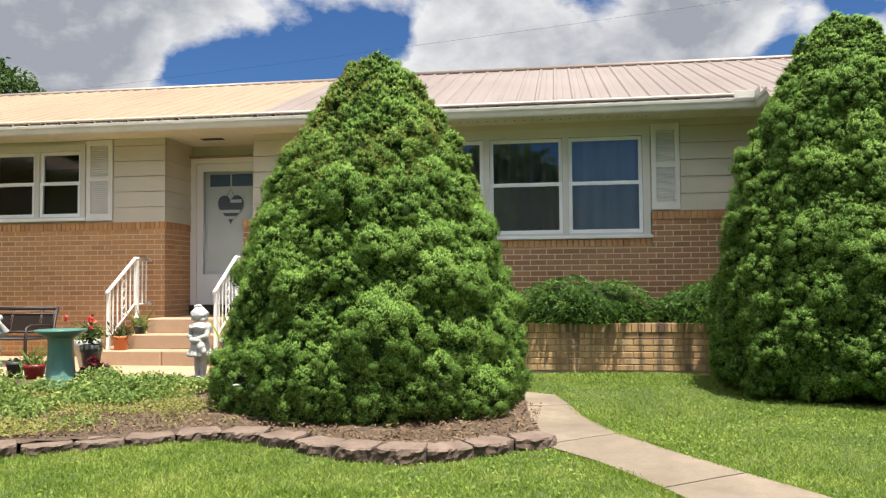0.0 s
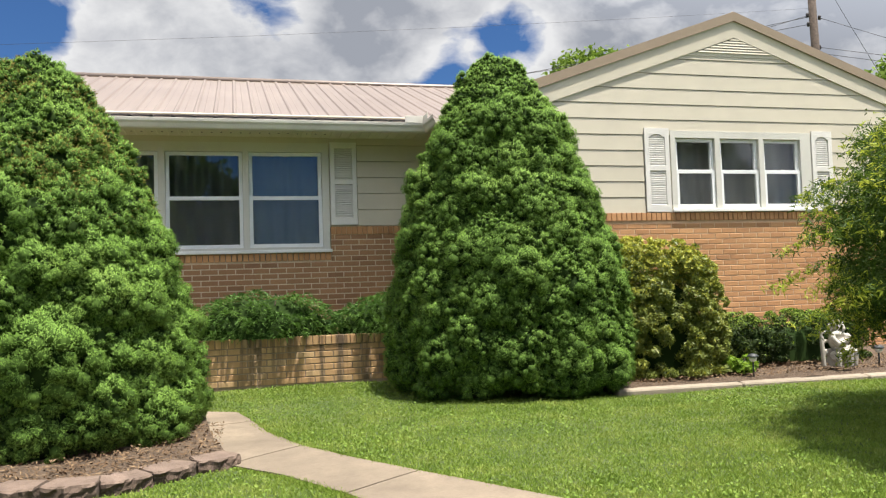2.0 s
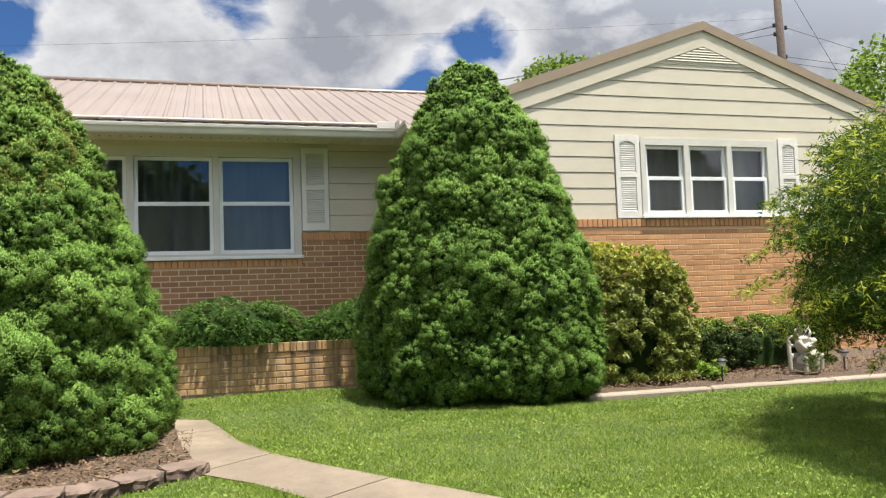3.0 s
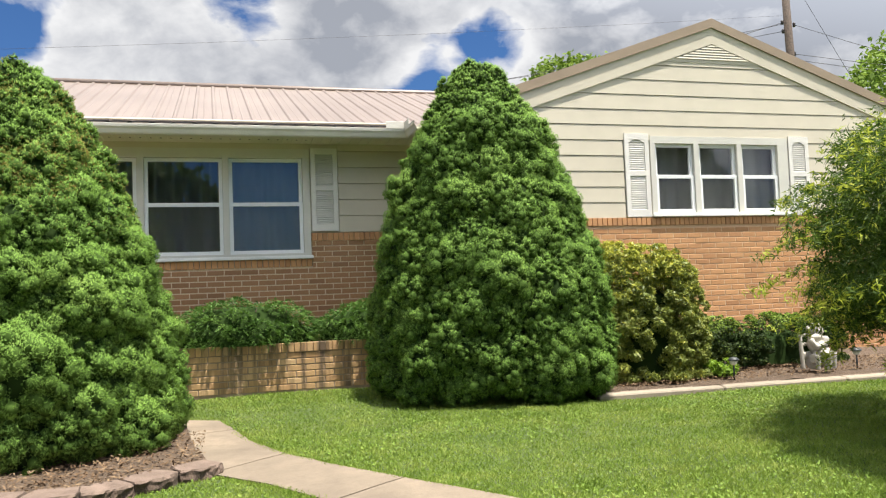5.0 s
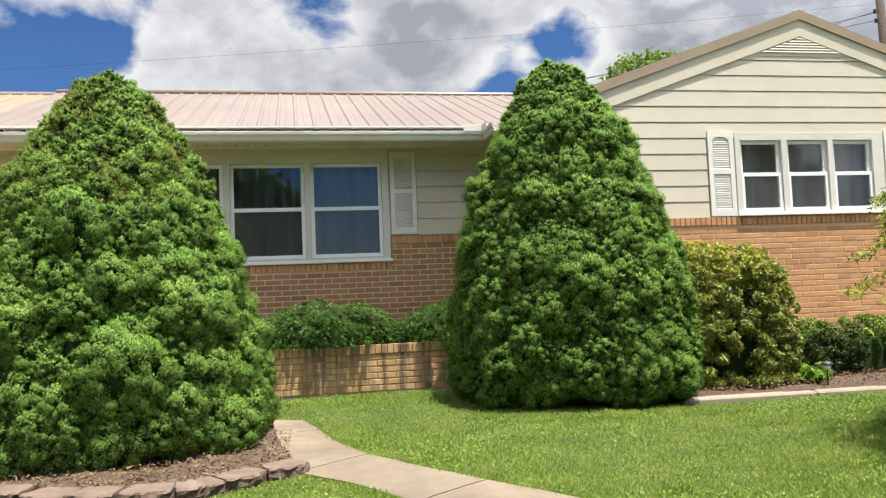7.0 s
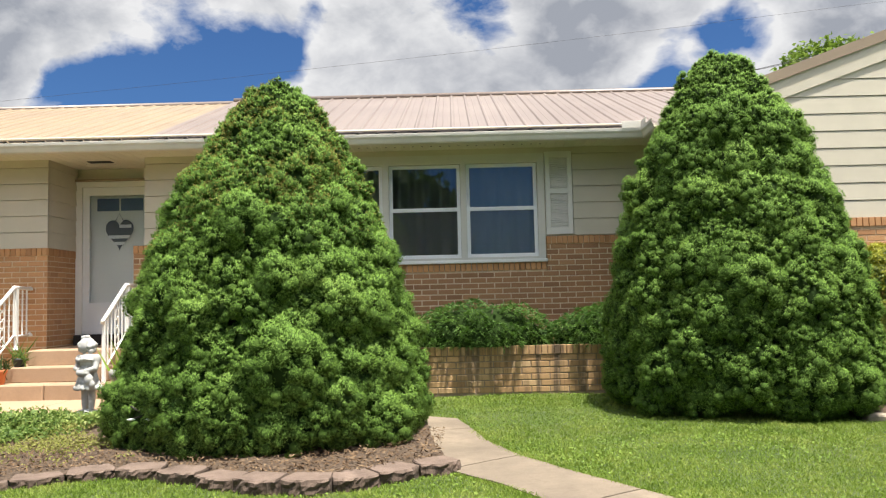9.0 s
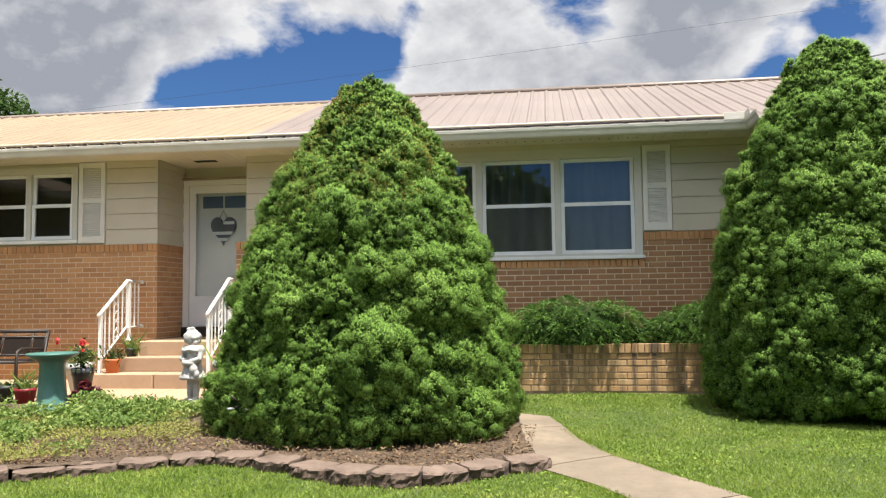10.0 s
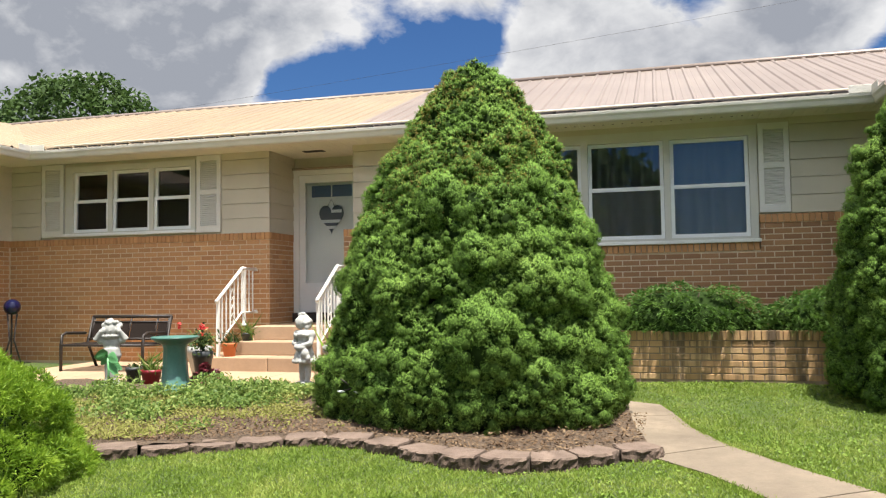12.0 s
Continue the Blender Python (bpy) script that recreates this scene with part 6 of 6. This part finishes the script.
statue("seated_statue", (5.93, 6.86, 0.06), M["stone"], "pale stone statue of a seated figure on a small chair",
       [(0.02, -0.03, 0.385, 0.056, 0.056, 0.062), (0.02, 0.0, 0.40, 0.068, 0.06, 0.058), (0.01, 0.0, 0.26, 0.088, 0.075, 0.11), (0.03, -0.05, 0.17, 0.105, 0.085, 0.055), (0.01, -0.01, 0.325, 0.10, 0.07, 0.04), (0.05, -0.095, 0.285, 0.04, 0.035, 0.05), (0.02, -0.085, 0.375, 0.011, 0.012, 0.012)]
       + ring_of(0.02, 0.0, 0.405, 0.066, 0.056, 0.026, -0.3, math.pi + 0.3, 9, 0.01) + ring_of(0.02, -0.01, 0.445, 0.04, 0.035, 0.022, 0, 2 * math.pi, 6),
       [([(-0.02, -0.08, 0.175), (-0.01, -0.135, 0.15), (-0.01, -0.13, 0.0)], [0.05, 0.045, 0.036]), ([(0.085, -0.08, 0.175), (0.095, -0.135, 0.15), (0.095, -0.13, 0.0)], [0.05, 0.045, 0.036]), ([(-0.085, 0, 0.30), (-0.095, -0.06, 0.23), (0.03, -0.10, 0.26)], [0.036, 0.034, 0.026]), ([(0.10, 0, 0.30), (0.12, -0.06, 0.24), (0.06, -0.10, 0.27)], [0.036, 0.034, 0.026]),
        ([(-0.13, 0.07, 0.0), (-0.13, 0.09, 0.38)], [0.024, 0.02]), ([(-0.12, -0.08, 0.0), (-0.12, -0.08, 0.15)], [0.024, 0.022]), ([(0.13, 0.07, 0.0), (0.13, 0.09, 0.36)], [0.024, 0.02]), ([(-0.13, 0.07, 0.14), (0.13, 0.07, 0.14)], 0.035), ([(-0.13, 0.08, 0.25), (0.13, 0.08, 0.25)], 0.02), ([(-0.13, 0.09, 0.34), (0.13, 0.09, 0.34)], 0.02), ([(-0.08, 0.0, 0.07), (0.10, 0.0, 0.07)], 0.075), ([(-0.12, -0.03, 0.11), (0.12, -0.03, 0.11)], 0.05)], 25)
# green leaf-shaped planter held at the column
lp = thing("leaf_planter", (-5.36, 6.98, 0.0), "glossy green leaf-shaped garden ornament beside a statue", "garden ornament")
for k, (ax, zz, ln, tilt) in enumerate(((200, 0.35, 0.15, 0.2), (330, 0.33, 0.17, 0.1), (20, 0.29, 0.16, -0.2), (345, 0.25, 0.15, -0.3), (250, 0.30, 0.12, 0.3))):
    a = radians(ax)
    bm = bmesh.new()
    rows = []
    for i in range(7):
        t = i / 6
        wv = 0.058 * math.sin(math.pi * (0.12 + 0.83 * t))
        cx, cy, cz = ln * t * math.cos(a), ln * t * math.sin(a) * 0.5 - 0.03, zz + tilt * ln * t - 0.05 * t * t
        rows.append([bm.verts.new((cx + s * wv * -math.sin(a) * 0.4, cy, cz + s * wv + (0.012 if s else 0))) for s in (-1, 0, 1)])
    for p_, q_ in zip(rows, rows[1:]):
        for j in range(2):
            bm.faces.new((p_[j], p_[j + 1], q_[j + 1], q_[j])).smooth = True
    bmesh.ops.solidify(bm, geom=bm.faces[:], thickness=0.008)
    part("leaf", bm, M["green_glaze"], lp)
part("stem", tube([(0, -0.02, 0.0), (0.01, -0.03, 0.2), (0, -0.03, 0.33)], 0.012, 6), M["green_glaze"], lp)

# dark metal bench with a slatted back
bench = thing("garden_bench", (-6.76, 8.95, 0.0), "dark brown metal garden bench with a slatted back", "bench")
for x in (-0.60, 0.60):
    part("side_frame", tube([(x, -0.33, 0.0), (x, -0.33, 0.33), (x, -0.31, 0.45), (x, -0.24, 0.48), (x, 0.12, 0.46)], 0.02, 8), M["iron"], bench)
    part("leg", tube([(x, 0.34, 0.0), (x, 0.16, 0.33), (x, 0.28, 0.67)], 0.02, 8), M["iron"], bench)
    part("seat_rail", tube([(x, -0.33, 0.33), (x, 0.17, 0.31)], 0.016, 6), M["iron"], bench)
part("back_rail", tube([(-0.60, 0.28, 0.67), (0.60, 0.28, 0.67)], 0.022, 8), M["iron"], bench)
part("back_rail", tube([(-0.60, 0.255, 0.60), (0.60, 0.255, 0.60)], 0.013, 6), M["iron"], bench)
part("back_rail", tube([(-0.60, 0.18, 0.38), (0.60, 0.18, 0.38)], 0.016, 6), M["iron"], bench)
part("front_rail", tube([(-0.60, -0.33, 0.33), (0.60, -0.33, 0.33)], 0.018, 6), M["iron"], bench)
for x0, x1 in ((-0.56, -0.42), (-0.38, -0.02), (0.02, 0.38), (0.42, 0.56)):
    part("back_panel", mesh_from("back_panel", [(x0, 0.185, 0.39), (x1, 0.185, 0.39), (x1, 0.25, 0.59), (x0, 0.25, 0.59), (x0, 0.192, 0.39), (x1, 0.192, 0.39), (x1, 0.257, 0.59), (x0, 0.257, 0.59)], [(0, 1, 2, 3), (7, 6, 5, 4), (3, 2, 6, 7), (0, 4, 5, 1), (4, 0, 3, 7), (1, 5, 6, 2)], M["sling"]), M["sling"], bench)
for x in (-0.57, -0.40, 0.0, 0.40, 0.57):
    part("upright", tube([(x, 0.18, 0.38), (x, 0.28, 0.67)], 0.012, 6), M["iron"], bench)
for k in range(7):
    part("seat_slat", box(-0.59, 0.59, -0.31 + k * 0.069, -0.258 + k * 0.069, 0.325, 0.34, 0.003), M["sling"], bench)

# gazing ball on a stand
ball = thing("gazing_ball", (-8.72, 9.25, 0.0), "dark blue glass gazing ball on a metal stand", "garden ornament")
bm = bmesh.new()
bmesh.ops.create_uvsphere(bm, u_segments=24, v_segments=14, radius=0.11)
bmesh.ops.translate(bm, verts=bm.verts[:], vec=(0, 0, 0.81))
for f_ in bm.faces:
    f_.smooth = True
part("ball", bm, M["blue_glass"], ball)
for k in range(3):
    a = k * 2.1 + 0.3
    part("leg", tube([(0.14 * math.cos(a), 0.14 * math.sin(a), 0), (0.03 * math.cos(a), 0.03 * math.sin(a), 0.35), (0.07 * math.cos(a), 0.07 * math.sin(a), 0.72)], 0.012, 6), M["iron"], ball)

# solar path lights
for x, y in ((4.86, 6.74), (6.42, 6.83)):
    sl = thing("solar_light", (x, y, 0.05), "black solar path light with a clear cap", "garden light", "solar lights")
    part("stake", tube([(0, 0, -0.05), (0, 0, 0.12)], 0.009, 6), M["black_plastic"], sl)
    part("lens", lathe([(0.018, 0.12), (0.035, 0.135), (0.04, 0.165)], 12), M["vinyl"], sl)
    part("cap", lathe([(0.055, 0.165), (0.056, 0.175), (0.03, 0.195), (0.004, 0.20)], 12), M["black_plastic"], sl)

# small wire ornament half hidden in the spruce
orn = thing("wire_ornament", (-2.12, 5.42, 0.0), "small black wire garden stake with white metal leaves", "garden ornament")
part("stake", tube([(0, 0, 0), (0, 0.01, 0.30)], 0.006, 5), M["iron"], orn)
for k in range(5):
    a = k * 1.3
    e = Vector((0.10 * math.cos(a), 0.03 * math.sin(a) - 0.03, 0.30 + 0.05 * math.sin(a * 2)))
    part("wire", tube([(0, 0.01, 0.28), e], 0.005, 5), M["iron"], orn)
    if k % 2 == 0:
        bm = bmesh.new()
        bmesh.ops.create_uvsphere(bm, u_segments=10, v_segments=6, radius=1)
        bmesh.ops.scale(bm, verts=bm.verts[:], vec=(0.03, 0.012, 0.008))
        bmesh.ops.translate(bm, verts=bm.verts[:], vec=e)
        part("leaf", bm, M["vinyl"], orn)

# ---------------------------------------------------------------- grass
def grass():
    rng = np.random.default_rng(5)
    n_ = 540000
    y = 2.75 + (8.7 - 2.75) * rng.uniform(0, 1, n_) ** 1.35
    x = rng.uniform(-1, 1, n_) * (y * 0.75 + 1.2) + 0.12 * y
    wide = rng.uniform(0, 1, n_) < 0.17
    x = np.where(wide, rng.uniform(-9, 10, n_), x)
    y = np.where(wide, rng.uniform(-4, 8.7, n_), y)
    edge_x, edge_y = [q[0] for q in EDGE], [q[1] for q in EDGE]
    left = np.interp(y, [q[0][1] for q in PATH], [q[0][0] for q in PATH])
    right = np.interp(y, [q[1][1] for q in PATH], [q[1][0] for q in PATH])
    inside_bed = (x < -0.05) & (x < left + 0.05) & (y > np.interp(x, edge_x, edge_y) - 0.03)
    fringe = rng.normal(0, 0.018, n_)
    on_path = (x > left + fringe + 0.02) & (x < right + fringe - 0.02)
    in_kerb = (x > 3.3) & (y > 6.5 - 0.045 * (x - 3.4)) | (x < -4.6) & (y > 3.7)
    back = (x < left) & (y > 4.95)
    ok = ~(inside_bed | on_path | in_kerb | back)
    x, y = x[ok], y[ok]
    # grass hanging over both edges of the path
    fy = rng.uniform(2.4, 6.4, 9000)
    fl = np.interp(fy, [q[0][1] for q in PATH], [q[0][0] for q in PATH]) + rng.normal(-0.012, 0.014, 9000)
    fr = np.interp(fy, [q[1][1] for q in PATH], [q[1][0] for q in PATH]) + rng.normal(0.006, 0.022, 9000)
    x = np.concatenate([x, fl[fy < 4.85], fr])
    y = np.concatenate([y, fy[fy < 4.85], fy])
    near = np.clip((4.2 - y) / 4.0, 0, 1)
    z = -0.03 - 0.45 * near ** 2 + 0.012 * np.sin(x * 2.1) * np.sin(y * 1.7)
    p = np.stack([x, y, z - 0.004], 1)
    tall = np.array([0.86 + 0.28 * noise.noise(Vector((a * 0.9, b * 0.9, 0))) for a, b in zip(x, y)])
    m = len(p)
    d = rng.normal(0, 0.75, (m, 3))
    d[:, 2] = 1
    d /= np.linalg.norm(d, axis=1, keepdims=True)
    side = np.cross(d, rng.normal(0, 1, (m, 3)))
    side /= np.linalg.norm(side, axis=1, keepdims=True)
    l = (0.033 * tall * rng.uniform(0.5, 1.3, m))[:, None]
    wv = 0.0033 + 0.0014 * rng.uniform(0, 1, (m, 1)) * (y[:, None] / 4)
    v = np.stack([p - side * wv, p + side * wv, p + d * l], 1).reshape(-1, 3)
    ob = new("grass", soup("grass", v, np.arange(m * 3).reshape(-1, 3), M["grass"]))
    tagged(ob, "short mown green lawn grass", "grass", kind="stuff")


def clover():
    """Patches of small round clover leaves in the lawn."""
    rng = np.random.default_rng(9)
    k = 34000
    x, y = rng.uniform(-2.5, 6.5, k), rng.uniform(3.0, 8.6, k)
    right = np.interp(y, [q[1][1] for q in PATH], [q[1][0] for q in PATH])
    left = np.interp(y, [q[0][1] for q in PATH], [q[0][0] for q in PATH])
    patch = np.array([noise.noise(Vector((a * 0.8, b * 0.8, 7))) + 0.5 * noise.noise(Vector((a * 3, b * 3, 2))) for a, b in zip(x, y)])
    patch += 0.30 * np.exp(-((x - right - 0.12) / 0.2) ** 2)
    edge = np.interp(x, [q[0] for q in EDGE], [q[1] for q in EDGE])
    lawn = ((x > right + 0.01) & ~((x > 3.2) & (y > 6.4))) | ((x < left - 0.03) & (y < edge - 0.06) & (y < 4.9))
    ok = lawn & (patch + rng.normal(0, 0.22, k) > 0.20)
    x, y = x[ok], y[ok]
    z = np.array([ground_z(a, b) for a, b in zip(x, y)]) + rng.uniform(0.008, 0.032, len(x))
    p = np.stack([x, y, z], 1)
    v, f_ = leaves(p, np.tile([0, -0.15, 1.0], (len(x), 1)), 0.019, 0.014, 0.6, rng)
    m = material("clover_leaf", leaf_col((0.095, 0.16, 0.02), (0.15, 0.235, 0.032), (0.23, 0.31, 0.055)), 0.65, spec=0.2, sss=0.2)
    tagged(new("clover", soup("clover", v, f_, m)), "patches of small clover leaves in the lawn", "clover", kind="stuff")


grass()
clover()

# ---------------------------------------------------------------- bricks
bpy.context.view_layer.update()
FRONT = Matrix.Translation((0, Y_MAIN - 0.030, 0))
lay_bricks(main_left, FRONT, [(X_L, X_PORCH0, 1.69)], 0.0, 1.69, M["brick"], (-7.6, -5.13), [(X_L, X_PORCH0, 1.69)])
lay_bricks(main_right, FRONT, [(X_PORCH1, X_WING, 1.354), (1.165, X_WING, 1.69, 1.354), (X_PORCH1, -1.865, 1.69, 1.354)], 0.0, 1.69, M["darker_brick"], (-0.6, 2.2), [])
lay_bricks(main_right, FRONT, [], 0.0, 1.69, M["brick"], (-0.6, 2.2), [(1.165, X_WING, 1.69), (X_PORCH1, -1.865, 1.69), (-1.865, 1.165, 1.370)])
lay_bricks(gable_base, Matrix.Translation((0, Y_GABLE - 0.030, 0)), [(X_WING, 9.6, 1.69)], 0.0, 1.7, M["brick"], (4.6, 7.6), [(X_WING, 9.6, 1.725)])
SIDE = Matrix(((0, -1, 0, X_PORCH0), (1, 0, 0, 0), (0, 0, 1, 0), (0, 0, 0, 1)))
lay_bricks(porch_side, SIDE, [(9.97, 10.75, 1.69)], 0.0, 1.69, M["brick"], (9.9, 10.8), [(9.97, 10.75, 1.69)])
SIDE = Matrix(((0, -1, 0, X_L + 0.004), (1, 0, 0, 0), (0, 0, 1, 0), (0, 0, 0, 1)))
lay_bricks(left_wing, SIDE, [(7.5, 9.96, 1.69)], 0.0, 1.69, M["brick"], (9.0, 9.96), [(7.5, 9.96, 1.69)])
lay_bricks(pw, Matrix.Translation((0, 8.70, 0)), [(-2.4, 2.9, 0.41)], -0.0, 0.41, M["planter_brick"], (-1.2, 2.9), [(-2.4, 2.9, 0.408)])
